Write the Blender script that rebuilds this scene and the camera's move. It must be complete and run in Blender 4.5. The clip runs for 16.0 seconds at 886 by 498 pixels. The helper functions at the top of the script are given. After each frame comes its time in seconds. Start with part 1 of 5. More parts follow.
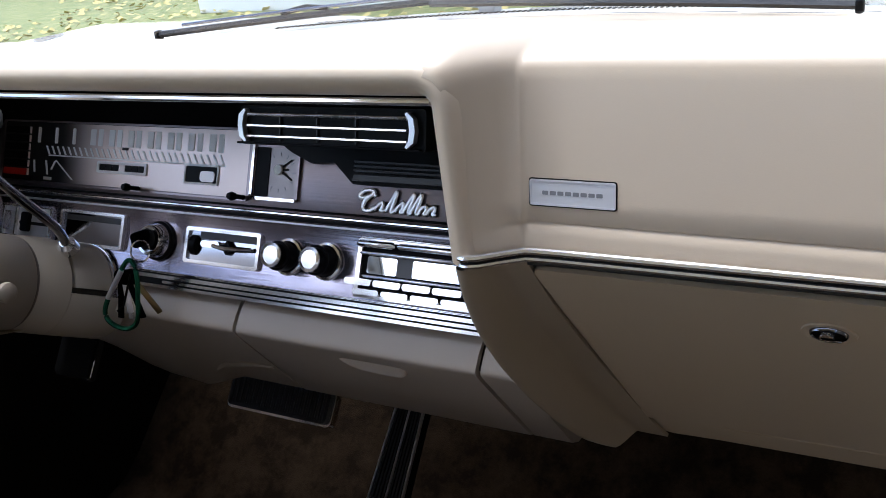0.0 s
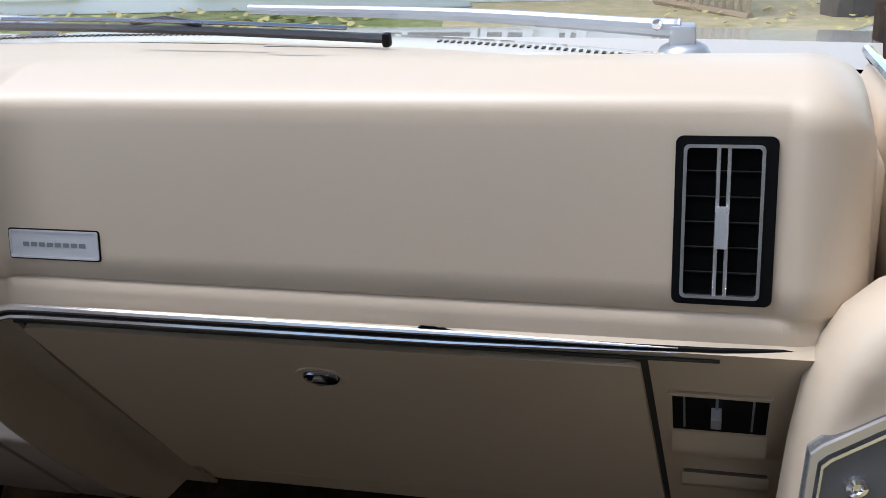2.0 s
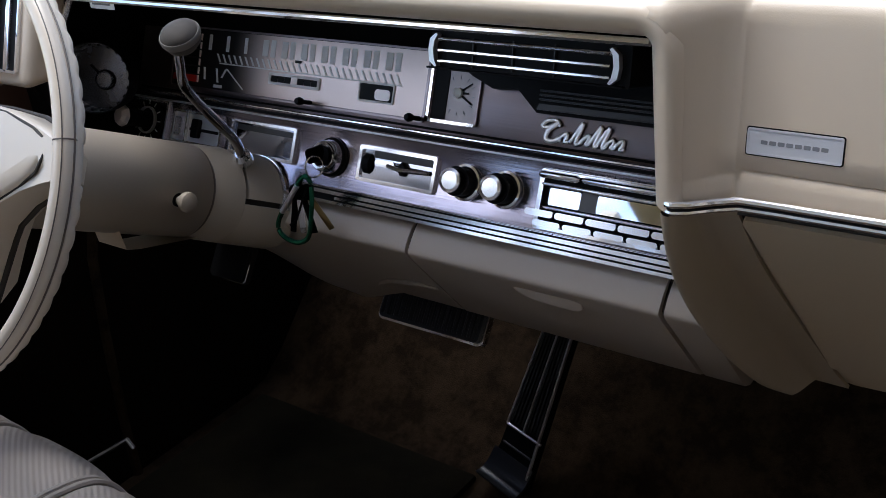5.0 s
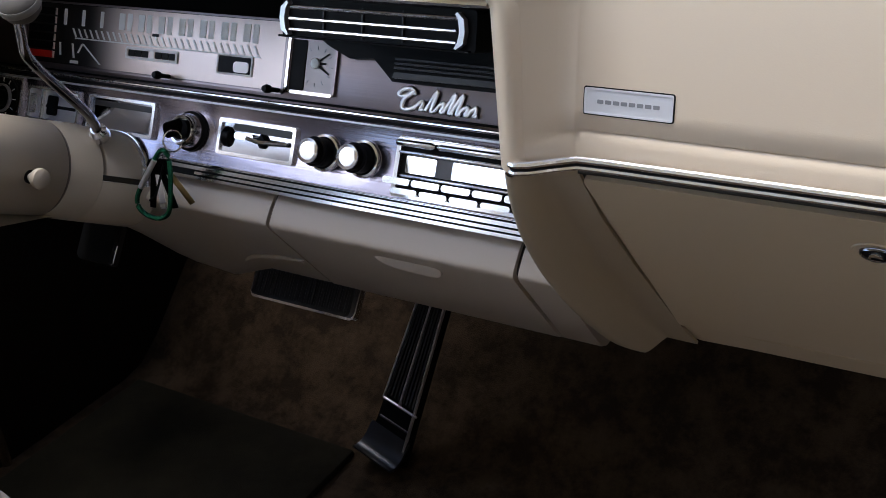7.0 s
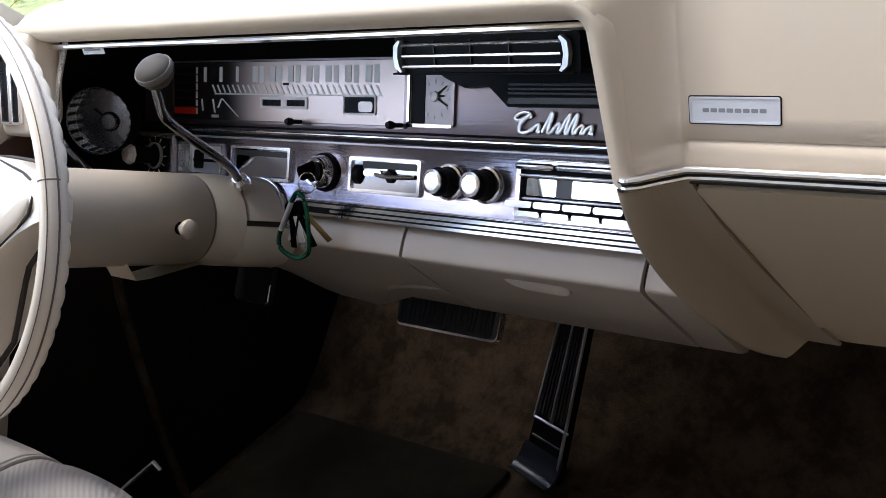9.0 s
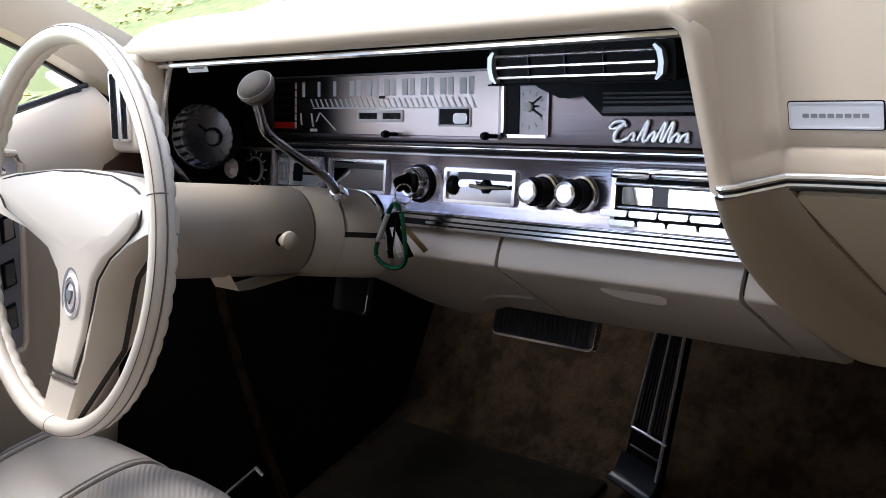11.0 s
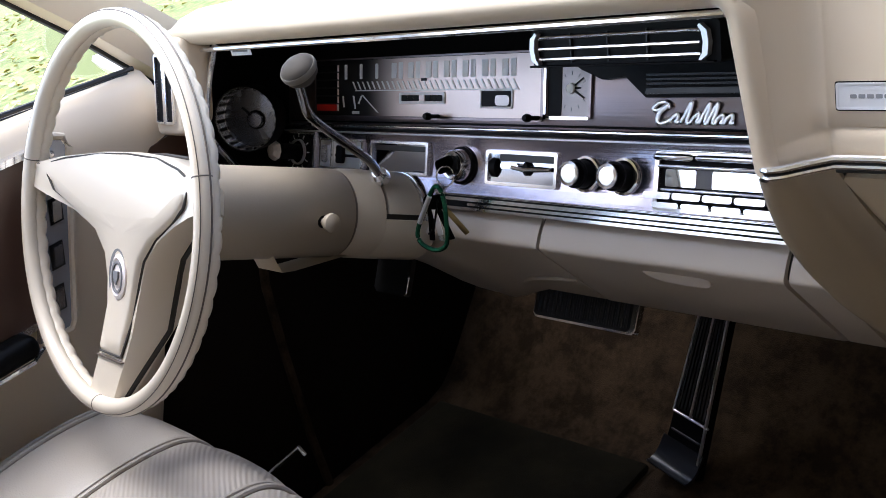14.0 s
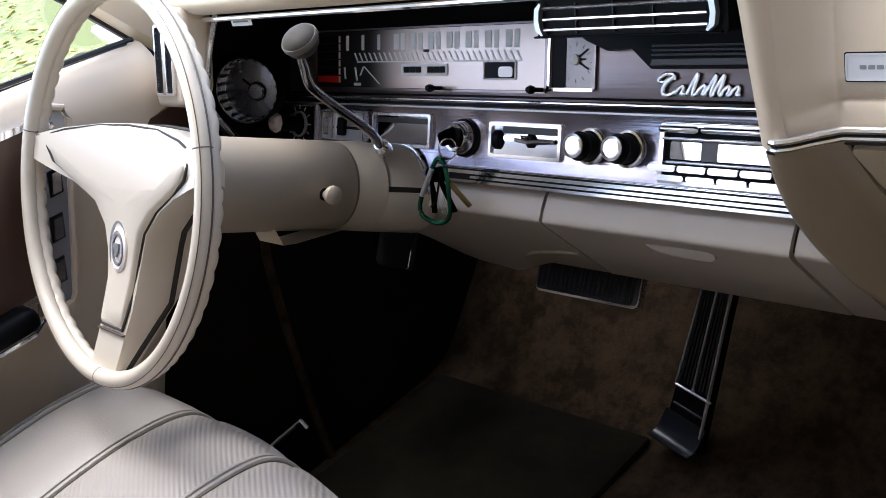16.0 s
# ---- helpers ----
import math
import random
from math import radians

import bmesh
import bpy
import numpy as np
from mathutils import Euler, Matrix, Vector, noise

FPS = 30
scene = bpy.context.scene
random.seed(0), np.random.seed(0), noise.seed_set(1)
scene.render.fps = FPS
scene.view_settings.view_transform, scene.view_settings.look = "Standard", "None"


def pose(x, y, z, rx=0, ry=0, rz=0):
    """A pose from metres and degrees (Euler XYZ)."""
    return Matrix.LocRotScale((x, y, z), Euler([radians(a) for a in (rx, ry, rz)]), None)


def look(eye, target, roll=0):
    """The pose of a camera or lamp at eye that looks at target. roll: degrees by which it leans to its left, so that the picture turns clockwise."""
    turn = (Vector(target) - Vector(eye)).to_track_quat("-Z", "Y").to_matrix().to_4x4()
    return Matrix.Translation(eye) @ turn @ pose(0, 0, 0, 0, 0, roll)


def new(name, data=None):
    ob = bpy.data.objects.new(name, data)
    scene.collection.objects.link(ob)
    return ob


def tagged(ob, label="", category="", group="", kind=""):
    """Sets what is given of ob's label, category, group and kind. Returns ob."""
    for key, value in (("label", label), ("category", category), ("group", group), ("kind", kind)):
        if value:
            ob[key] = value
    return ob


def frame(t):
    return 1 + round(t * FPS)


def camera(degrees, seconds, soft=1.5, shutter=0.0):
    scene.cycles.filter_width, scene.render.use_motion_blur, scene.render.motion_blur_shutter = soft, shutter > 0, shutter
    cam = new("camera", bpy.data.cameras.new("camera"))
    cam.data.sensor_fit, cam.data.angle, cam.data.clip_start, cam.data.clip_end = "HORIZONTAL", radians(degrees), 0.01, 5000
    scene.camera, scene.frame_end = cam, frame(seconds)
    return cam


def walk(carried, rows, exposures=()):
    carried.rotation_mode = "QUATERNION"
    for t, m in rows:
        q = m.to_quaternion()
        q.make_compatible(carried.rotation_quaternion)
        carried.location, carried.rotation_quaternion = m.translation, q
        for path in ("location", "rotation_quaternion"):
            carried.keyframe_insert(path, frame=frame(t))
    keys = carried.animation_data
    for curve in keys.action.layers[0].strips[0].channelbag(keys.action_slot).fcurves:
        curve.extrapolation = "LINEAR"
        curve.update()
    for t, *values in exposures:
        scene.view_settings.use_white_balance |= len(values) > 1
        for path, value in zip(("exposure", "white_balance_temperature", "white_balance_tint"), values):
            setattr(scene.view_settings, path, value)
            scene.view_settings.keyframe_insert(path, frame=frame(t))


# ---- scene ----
cam = camera(46.0, 16.0, soft=0.8)
PATH = [
    (0, (0.491, -0.609, 0.851), (-0.551, 0.936, 0.125), -7.8),
    (0.5, (0.497, -0.564, 0.853), (-0.348, 1.063, 0.054), -9.3),
    (1, (0.531, -0.535, 0.868), (-0.066, 1.139, -0.05), -8.1),
    (1.2, (0.558, -0.518, 0.864), (-0.006, 1.153, -0.079), -7.8),
    (1.5, (0.588, -0.519, 0.859), (0.066, 1.196, -0.029), -5.4),
    (2, (0.599, -0.523, 0.849), (0.082, 1.252, 0.087), -3.9),
    (2.5, (0.579, -0.534, 0.86), (0.014, 1.231, 0.109), -2.9),
    (3, (0.544, -0.553, 0.868), (-0.153, 1.137, 0.055), -3.2),
    (3.5, (0.494, -0.57, 0.87), (-0.361, 1.025, 0.02), -4.7),
    (4, (0.447, -0.609, 0.879), (-0.561, 0.884, 0.01), -5.7),
    (4.2, (0.432, -0.624, 0.886), (-0.647, 0.813, 0.009), -6.5),
    (6.3, (0.415, -0.642, 0.882), (-0.768, 0.706, -0.003), -7.5),
    (6.5, (0.422, -0.636, 0.878), (-0.702, 0.756, -0.016), -6.9),
    (7, (0.456, -0.626, 0.867), (-0.546, 0.84, -0.055), -6.0),
    (7.5, (0.472, -0.62, 0.858), (-0.563, 0.797, -0.103), -8.2),
    (8, (0.483, -0.605, 0.863), (-0.668, 0.733, -0.077), -11.3),
    (8.5, (0.488, -0.606, 0.871), (-0.735, 0.705, -0.015), -13.5),
    (9, (0.492, -0.615, 0.874), (-0.77, 0.688, 0.031), -14.7),
    (9.5, (0.496, -0.618, 0.875), (-0.801, 0.661, 0.048), -15.6),
    (12, (0.496, -0.622, 0.877), (-0.944, 0.539, 0.117), -17.7),
    (12.5, (0.497, -0.622, 0.877), (-0.952, 0.527, 0.116), -17.9),
    (13, (0.498, -0.621, 0.878), (-0.953, 0.521, 0.11), -18.0),
    (13.5, (0.497, -0.622, 0.877), (-0.953, 0.517, 0.101), -18.0),
    (14, (0.497, -0.622, 0.877), (-0.952, 0.51, 0.09), -18.1),
    (14.5, (0.496, -0.624, 0.876), (-0.951, 0.502, 0.077), -18.0),
    (15, (0.495, -0.624, 0.875), (-0.95, 0.495, 0.063), -18.1),
    (15.5, (0.493, -0.622, 0.875), (-0.951, 0.49, 0.052), -18.1),
    (16, (0.491, -0.62, 0.874), (-0.953, 0.487, 0.044), -18.2),
]
walk(cam, [(t, look(eye, target, roll)) for t, eye, target, roll in PATH], [(t, e, 6100 if t < 5 else 6350, 11) for t, e in ((0, 1.5), (1.5, 1.22), (2.5, 0.92), (3.5, 0.85), (4.2, 0.95), (6.3, 1.65), (9, 2.05), (12, 2.05), (16, 2.1))])

# ---- light ----
world = bpy.data.worlds.new("world")
scene.world = world
world.use_nodes = True
wt = world.node_tree
sky = wt.nodes.new("ShaderNodeTexSky")
sky.sky_type = "NISHITA"
sky.sun_disc = False
sky.sun_elevation, sky.sun_rotation = radians(70), radians(270)
sky.altitude, sky.air_density, sky.dust_density = 200, 1.0, 0.7
wt.nodes["Background"].inputs["Strength"].default_value = 0.15
cloud_place, cloud, cloud_edge, cloud_mix = (wt.nodes.new("ShaderNode" + n) for n in ("TexCoord", "TexNoise", "MapRange", "Mix"))
cloud.inputs["Scale"].default_value, cloud.inputs["Detail"].default_value, cloud.inputs["Roughness"].default_value = 2.6, 6, 0.55
cloud_edge.inputs["From Min"].default_value, cloud_edge.inputs["From Max"].default_value = 0.515, 0.68
cloud_edge.inputs["To Max"].default_value = 0.85
cloud_mix.data_type = "RGBA"
cloud_mix.inputs["B"].default_value = (9.5, 9.6, 10.0, 1)
wt.links.new(cloud_place.outputs["Generated"], cloud.inputs[0])
wt.links.new(cloud.outputs[0], cloud_edge.inputs[0])
wt.links.new(cloud_edge.outputs[0], cloud_mix.inputs["Factor"])
wt.links.new(sky.outputs[0], cloud_mix.inputs["A"])
wt.links.new(cloud_mix.outputs["Result"], wt.nodes["Background"].inputs["Color"])
sun = new("sun", bpy.data.lights.new("sun", "SUN"))
sun.data.energy, sun.data.angle, sun.data.color = 1.7, radians(40), (1.0, 0.98, 0.95)
sun.matrix_basis = look((-3.0, 0.0, 8.5), (0, 0, 0))
scene.view_settings.exposure = 1.0


# ---- materials ----
def material(name, color, rough=0.5, metal=0.0, grain=0.0, scale=200.0, vary=0.12, vscale=6.0, stretch=(1, 1, 1), coat=0.0, second=None, dirt=0.0, spec=0.5):
    m = bpy.data.materials.new(name)
    m.use_nodes = True
    t = m.node_tree
    b = t.nodes["Principled BSDF"]
    b.inputs["Roughness"].default_value, b.inputs["Metallic"].default_value = rough, metal
    b.inputs["Coat Weight"].default_value, b.inputs["Specular IOR Level"].default_value = coat, spec
    co = t.nodes.new("ShaderNodeTexCoord")
    mp = t.nodes.new("ShaderNodeMapping")
    mp.inputs["Scale"].default_value = stretch
    t.links.new(co.outputs["Object"], mp.inputs[0])
    big = t.nodes.new("ShaderNodeTexNoise")
    big.inputs["Scale"].default_value, big.inputs["Detail"].default_value = vscale, 5
    t.links.new(mp.outputs[0], big.inputs[0])
    ramp = t.nodes.new("ShaderNodeMix")
    ramp.data_type = "RGBA"
    other = second or tuple(c * (1 - vary) for c in color)
    ramp.inputs["A"].default_value, ramp.inputs["B"].default_value = (*color, 1), (*other, 1)
    if second:
        big.inputs["Detail"].default_value, big.inputs["Roughness"].default_value = 11, 0.74
        sharp = t.nodes.new("ShaderNodeMapRange")
        sharp.inputs["From Min"].default_value, sharp.inputs["From Max"].default_value = 0.42, 0.6
        t.links.new(big.outputs[0], sharp.inputs[0])
        t.links.new(sharp.outputs[0], ramp.inputs["Factor"])
    else:
        t.links.new(big.outputs[0], ramp.inputs["Factor"])
    t.links.new(ramp.outputs["Result"], b.inputs["Base Color"])
    fine = t.nodes.new("ShaderNodeTexNoise")
    fine.inputs["Scale"].default_value, fine.inputs["Detail"].default_value = scale, 3
    t.links.new(mp.outputs[0], fine.inputs[0])
    rr = t.nodes.new("ShaderNodeMapRange")
    rr.inputs["To Min"].default_value, rr.inputs["To Max"].default_value = max(0.02, rough * 0.8), min(1, rough * 1.2 + dirt)
    t.links.new(big.outputs[0], rr.inputs[0])
    t.links.new(rr.outputs[0], b.inputs["Roughness"])
    if grain:
        bump = t.nodes.new("ShaderNodeBump")
        bump.inputs["Strength"].default_value, bump.inputs["Distance"].default_value = grain, 0.001
        t.links.new(fine.outputs[0], bump.inputs["Height"])
        t.links.new(bump.outputs[0], b.inputs["Normal"])
    return m


def ribbed(name, color, pitch, axis="X", depth=0.6, rough=0.5, slant=0.0):
    m = material(name, color, rough, vary=0.1)
    t = m.node_tree
    co = t.nodes["Texture Coordinate"]
    w = t.nodes.new("ShaderNodeTexWave")
    w.wave_type, w.bands_direction, w.wave_profile = "BANDS", axis, "SIN"
    w.inputs["Scale"].default_value = 0.314 / pitch
    turned = t.nodes.new("ShaderNodeMapping")
    turned.inputs["Rotation"].default_value = (0, 0, radians(slant))
    t.links.new(co.outputs["Object"], turned.inputs[0])
    w.inputs["Distortion"].default_value = 0.3
    bump = t.nodes.new("ShaderNodeBump")
    bump.inputs["Strength"].default_value, bump.inputs["Distance"].default_value = depth, 0.0012
    t.links.new(turned.outputs[0], w.inputs[0])
    t.links.new(w.outputs["Fac"], bump.inputs["Height"])
    t.links.new(bump.outputs[0], t.nodes["Principled BSDF"].inputs["Normal"])
    return m


def pane(name, tint=(1, 1, 1), gloss=0.04):
    m = bpy.data.materials.new(name)
    m.use_nodes = True
    t = m.node_tree
    t.nodes.remove(t.nodes["Principled BSDF"])
    clear, shine, mix = (t.nodes.new("ShaderNode" + n) for n in ("BsdfTransparent", "BsdfGlossy", "MixShader"))
    clear.inputs[0].default_value = (*tint, 1)
    shine.inputs["Roughness"].default_value = gloss
    mix.inputs[0].default_value = 0.09
    t.links.new(clear.outputs[0], mix.inputs[1])
    t.links.new(shine.outputs[0], mix.inputs[2])
    t.links.new(mix.outputs[0], t.nodes["Material Output"].inputs[0])
    return m


VINYL = material("cream_vinyl", (0.66, 0.54, 0.40), 0.36, grain=0.08, scale=900, vary=0.06, vscale=4)
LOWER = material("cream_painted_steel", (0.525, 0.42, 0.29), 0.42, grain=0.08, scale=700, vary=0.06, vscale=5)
# knee post cream, darkened to stand in for its shaded face
KNEE = material("shade_darkened_vinyl", (0.37, 0.30, 0.215), 0.65, grain=0.12, scale=700, vary=0.08, vscale=5)
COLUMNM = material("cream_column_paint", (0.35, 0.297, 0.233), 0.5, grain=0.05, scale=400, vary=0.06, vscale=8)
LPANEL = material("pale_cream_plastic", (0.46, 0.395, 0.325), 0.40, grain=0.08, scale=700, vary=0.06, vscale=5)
BRIGHTC = material("bright_chrome_strip", (0.95, 0.95, 0.97), 0.16, 1.0, vary=0.08, vscale=40)
IVORY = material("ivory_plastic", (0.68, 0.595, 0.485), 0.32, grain=0.03, scale=300, vary=0.08, vscale=9, coat=0.2)
SEATW = material("cream_leather", (0.355, 0.318, 0.283), 0.48, grain=0.5, scale=500, vary=0.12, vscale=14)
SEATR = ribbed("ribbed_cream_leather", (0.355, 0.315, 0.280), 0.0049, depth=0.4, slant=-58.8)
PIPING = material("dark_piping", (0.14, 0.11, 0.09), 0.5, vary=0.3)
WORNC = material("worn_chrome", (0.92, 0.92, 0.94), 0.20, 0.75, vary=0.12, vscale=40)
CHROME = material("chrome", (0.93, 0.93, 0.95), 0.07, 0.92, vary=0.08, vscale=30, dirt=0.05)
LEVERC = material("dark_polished_chrome", (0.27, 0.27, 0.29), 0.08, 1.0, vary=0.25, vscale=40)
MOLD = material("bright_molding", (0.88, 0.88, 0.90), 0.13, 0.88, vary=0.10, vscale=30)
MIRRORC = material("polished_chrome", (0.80, 0.80, 0.82), 0.07, 1.0, vary=0.15, vscale=40)
SATIN = material("satin_aluminium", (0.80, 0.79, 0.81), 0.28, 0.75, grain=0.1, scale=600, vary=0.08, stretch=(0.03, 1, 1))
PLUM = material("brushed_plum_metal", (0.44, 0.41, 0.495), 0.16, 0.95, grain=0.12, scale=500, vary=0.25, vscale=40, stretch=(0.02, 1, 1))
FASCIA = material("brushed_brown_fascia", (0.31, 0.255, 0.26), 0.30, 0.85, grain=0.1, scale=500, vary=0.3, vscale=50, stretch=(0.02, 1, 1))
BLACK = material("black_plastic", (0.004, 0.004, 0.0045), 0.5, grain=0.1, scale=300, vary=0.3, spec=0.12)
MATT = material("matt_black", (0.003, 0.003, 0.003), 0.9, vary=0.3, spec=0.04)
RUBBER = material("black_rubber", (0.014, 0.014, 0.015), 0.42, grain=0.25, scale=400, vary=0.4)
SEAMC = material("seam_shadow_gap", (0.03, 0.025, 0.02), 0.8, vary=0.3)
CARPET = material("brown_carpet", (0.019, 0.0112, 0.0062), 1.0, spec=0.1, grain=1.0, scale=700, vscale=16, second=(0.055, 0.035, 0.020))
# driver's kick panel carpet, darkened in colour for the footwell's deep shade
KICK = material("shade_dark_kick_carpet", (0.010, 0.0062, 0.0037), 1.0, spec=0.1, grain=1.0, scale=700, vary=0.4, vscale=11)
MATC = material("dark_olive_mat", (0.0110, 0.0090, 0.0053), 1.0, spec=0.1, grain=1.0, scale=600, vscale=13, second=(0.0185, 0.0150, 0.0088))
DIALF = material("dial_silver", (0.90, 0.81, 0.77), 0.3, 0.2, vary=0.12, vscale=12)
DIALD = material("dial_dark", (0.014, 0.013, 0.013), 0.3, 0.0, vary=0.2, spec=0.35)
CLOCKF = material("clock_grey", (0.30, 0.265, 0.26), 0.35, 0.5, vary=0.12, vscale=30)
FADE = material("reflection_fade_dial", (0.74, 0.61, 0.555), 0.32, 0.45, vary=0.10, vscale=12)
# left end dark; the soft fade paints in the silver's reflection falloff
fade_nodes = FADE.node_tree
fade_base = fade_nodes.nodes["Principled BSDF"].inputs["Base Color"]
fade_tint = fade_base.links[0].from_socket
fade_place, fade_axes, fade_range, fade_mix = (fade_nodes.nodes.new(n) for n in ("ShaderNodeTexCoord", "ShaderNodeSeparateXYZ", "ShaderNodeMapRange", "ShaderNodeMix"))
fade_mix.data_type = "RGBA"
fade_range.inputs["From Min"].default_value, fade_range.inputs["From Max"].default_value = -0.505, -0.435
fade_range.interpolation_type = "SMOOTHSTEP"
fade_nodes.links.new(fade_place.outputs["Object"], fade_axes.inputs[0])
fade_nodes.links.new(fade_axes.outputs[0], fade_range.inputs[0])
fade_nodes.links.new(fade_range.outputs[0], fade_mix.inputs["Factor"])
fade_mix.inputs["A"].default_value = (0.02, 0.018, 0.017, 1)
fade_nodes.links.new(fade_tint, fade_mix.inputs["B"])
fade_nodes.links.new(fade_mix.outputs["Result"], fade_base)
RED = material("red_lens", (0.5, 0.02, 0.015), 0.3, vary=0.2)
WHITE = material("white_print", (0.85, 0.85, 0.83), 0.5, vary=0.05)
GREYP = material("grey_print", (0.22, 0.22, 0.23), 0.5, vary=0.05)
WOOD = material("walnut_veneer", (0.09, 0.045, 0.03), 0.35, grain=0.1, scale=200, vary=0.55, vscale=12, stretch=(1, 0.08, 1), coat=0.3)
GREEN = material("green_anodised", (0.02, 0.16, 0.09), 0.25, 0.8, vary=0.1)
BRASS = material("worn_brass", (0.30, 0.22, 0.10), 0.35, 1.0, vary=0.3, vscale=60)
PAINT = material("cream_body_paint", (0.74, 0.70, 0.62), 0.2, coat=0.8, vary=0.04, vscale=3)
# knob face darkened and rim paled in colour to give a backlit look
KNOBW = material("shaded_ivory_knob", (0.07, 0.061, 0.052), 0.6, vary=0.25, vscale=60, spec=0.1)
KNOBR = material("lit_knob_rim", (0.14, 0.125, 0.107), 0.5, vary=0.2, vscale=60, spec=0.2)
GREYI = material("grey_insert", (0.20, 0.20, 0.205), 0.5, 0.0, grain=0.3, scale=800, vary=0.1)
GLASS = pane("window_glass")
GRASS = material("lawn_green", (0.14, 0.185, 0.045), 0.9, grain=1.0, scale=60, vscale=7, second=(0.29, 0.29, 0.105))
STRAW = material("dry_lawn", (0.46, 0.36, 0.20), 0.9, grain=1.0, scale=60, vscale=5, second=(0.32, 0.29, 0.13))
LEAF = material("yellow_leaf", (0.70, 0.58, 0.20), 0.7, vary=0.5, vscale=2)
SIDING = material("white_siding", (0.78, 0.78, 0.76), 0.6, vary=0.08, vscale=3)
BARK = material("bark", (0.12, 0.10, 0.085), 0.9, grain=1.0, scale=40, vary=0.5, vscale=8)
SHINGLE = material("dark_glass_far", (0.05, 0.055, 0.06), 0.15, vary=0.2)
# kept dark so the added fence throws little light into the car
FENCEM = material("dark_blocker_fence", (0.06, 0.045, 0.035), 0.85, grain=0.5, scale=60, vary=0.4, vscale=5)
SWITCHM = material("blue_grey_metal", (0.48, 0.50, 0.55), 0.25, 0.7, vary=0.15)
TIMBER = material("weathered_timber", (0.42, 0.30, 0.18), 0.8, grain=0.5, scale=60, vary=0.4, vscale=5)


# ---- makers ----
def thing(name, loc, label, category, group="", kind=""):
    ob = new(name)
    ob.matrix_basis = Matrix.Translation(loc)
    ob.empty_display_size = 0.05
    return tagged(ob, label, category, group, kind)


def finish(bm, name, mat, sharp=35):
    bmesh.ops.recalc_face_normals(bm, faces=bm.faces)
    me = bpy.data.meshes.new(name)
    bm.to_mesh(me)
    bm.free()
    me.materials.append(mat)
    me.shade_smooth()
    me.set_sharp_from_angle(angle=radians(sharp))
    return me


def part(name, bm, mat, parent, label="", sharp=35, kind=""):
    ob = new(name, finish(bm, name, mat, sharp))
    if parent:
        ob.parent = parent
        if parent.type == "EMPTY":
            ob.matrix_parent_inverse = parent.matrix_basis.inverted()
    return tagged(ob, label, "", "", kind)


def solo(name, bm, mat, label, category="", kind="", group="", sharp=35):
    return tagged(new(name, finish(bm, name, mat, sharp)), label, category, group, kind)


def bevel(bm, w, seg=2, angle=40):
    if w > 0:
        es = [e for e in bm.edges if len(e.link_faces) == 2 and e.calc_face_angle(0) > radians(angle)]
        bmesh.ops.bevel(bm, geom=es, offset=w, segments=seg, profile=0.5, affect="EDGES", clamp_overlap=True)
    return bm


def box(x0, x1, y0, y1, z0, z1, w=0.0, seg=2, bm=None):
    b = bmesh.new()
    bmesh.ops.create_cube(b, size=1, matrix=Matrix.Translation(((x0 + x1) / 2, (y0 + y1) / 2, (z0 + z1) / 2)) @ Matrix.Diagonal((x1 - x0, y1 - y0, z1 - z0, 1)))
    bevel(b, w, seg)
    return join(bm, b)


def join(bm, b):
    if bm is None:
        return b
    me = bpy.data.meshes.new("tmp")
    b.to_mesh(me)
    b.free()
    bm.from_mesh(me)
    bpy.data.meshes.remove(me)
    return bm


def turn(bm, m):
    bmesh.ops.transform(bm, matrix=m, verts=bm.verts)
    return bm


def skin(rings, closed=True, caps=True, wrap=False, bm=None):
    """A surface through rings of points."""
    bm = bm or bmesh.new()
    vs = [[bm.verts.new(p) for p in r] for r in rings]
    n = len(rings[0])
    for a in range(len(vs) if wrap else len(vs) - 1):
        r, s = vs[a], vs[(a + 1) % len(vs)]
        for i in range(n if closed else n - 1):
            j = (i + 1) % n
            bm.faces.new((r[i], r[j], s[j], s[i]))
    if caps and closed and not wrap:
        bm.faces.new(vs[0][::-1])
        bm.faces.new(vs[-1])
    return bm


def curve_through(pts, n=8):
    """A smooth line through points (Catmull-Rom)."""
    P = [Vector(p) for p in pts]
    P = [2 * P[0] - P[1], *P, 2 * P[-1] - P[-2]]
    out = []
    for i in range(1, len(P) - 2):
        a, b, c, d = P[i - 1 : i + 3]
        for k in range(n):
            u = k / n
            out.append(0.5 * (2 * b + (c - a) * u + (2 * a - 5 * b + 4 * c - d) * u * u + (3 * b - a - 3 * c + d) * u ** 3))
    return out + [P[-2]]


def tube(pts, r, sides=12, closed=False, flat=1.0, up=(0, 0, 1), bm=None):
    """A round bar along points; r a number or one for each point; flat squeezes it along up."""
    P = [Vector(p) for p in pts]
    n, rings = len(P), []
    for i, p in enumerate(P):
        d = (P[(i + 1) % n] - P[i - 1]) if closed else (P[min(i + 1, n - 1)] - P[max(i - 1, 0)])
        d.normalize()
        u = Vector(up)
        s = d.cross(u)
        if s.length < 1e-4:
            s = d.cross(Vector((1, 0, 0)))
        s.normalize()
        v = s.cross(d)
        rad = r[i] if isinstance(r, (list, tuple)) else r
        rings.append([p + rad * (math.cos(a) * s + flat * math.sin(a) * v) for a in (2 * math.pi * k / sides for k in range(sides))])
    return skin(rings, True, not closed, closed, bm)


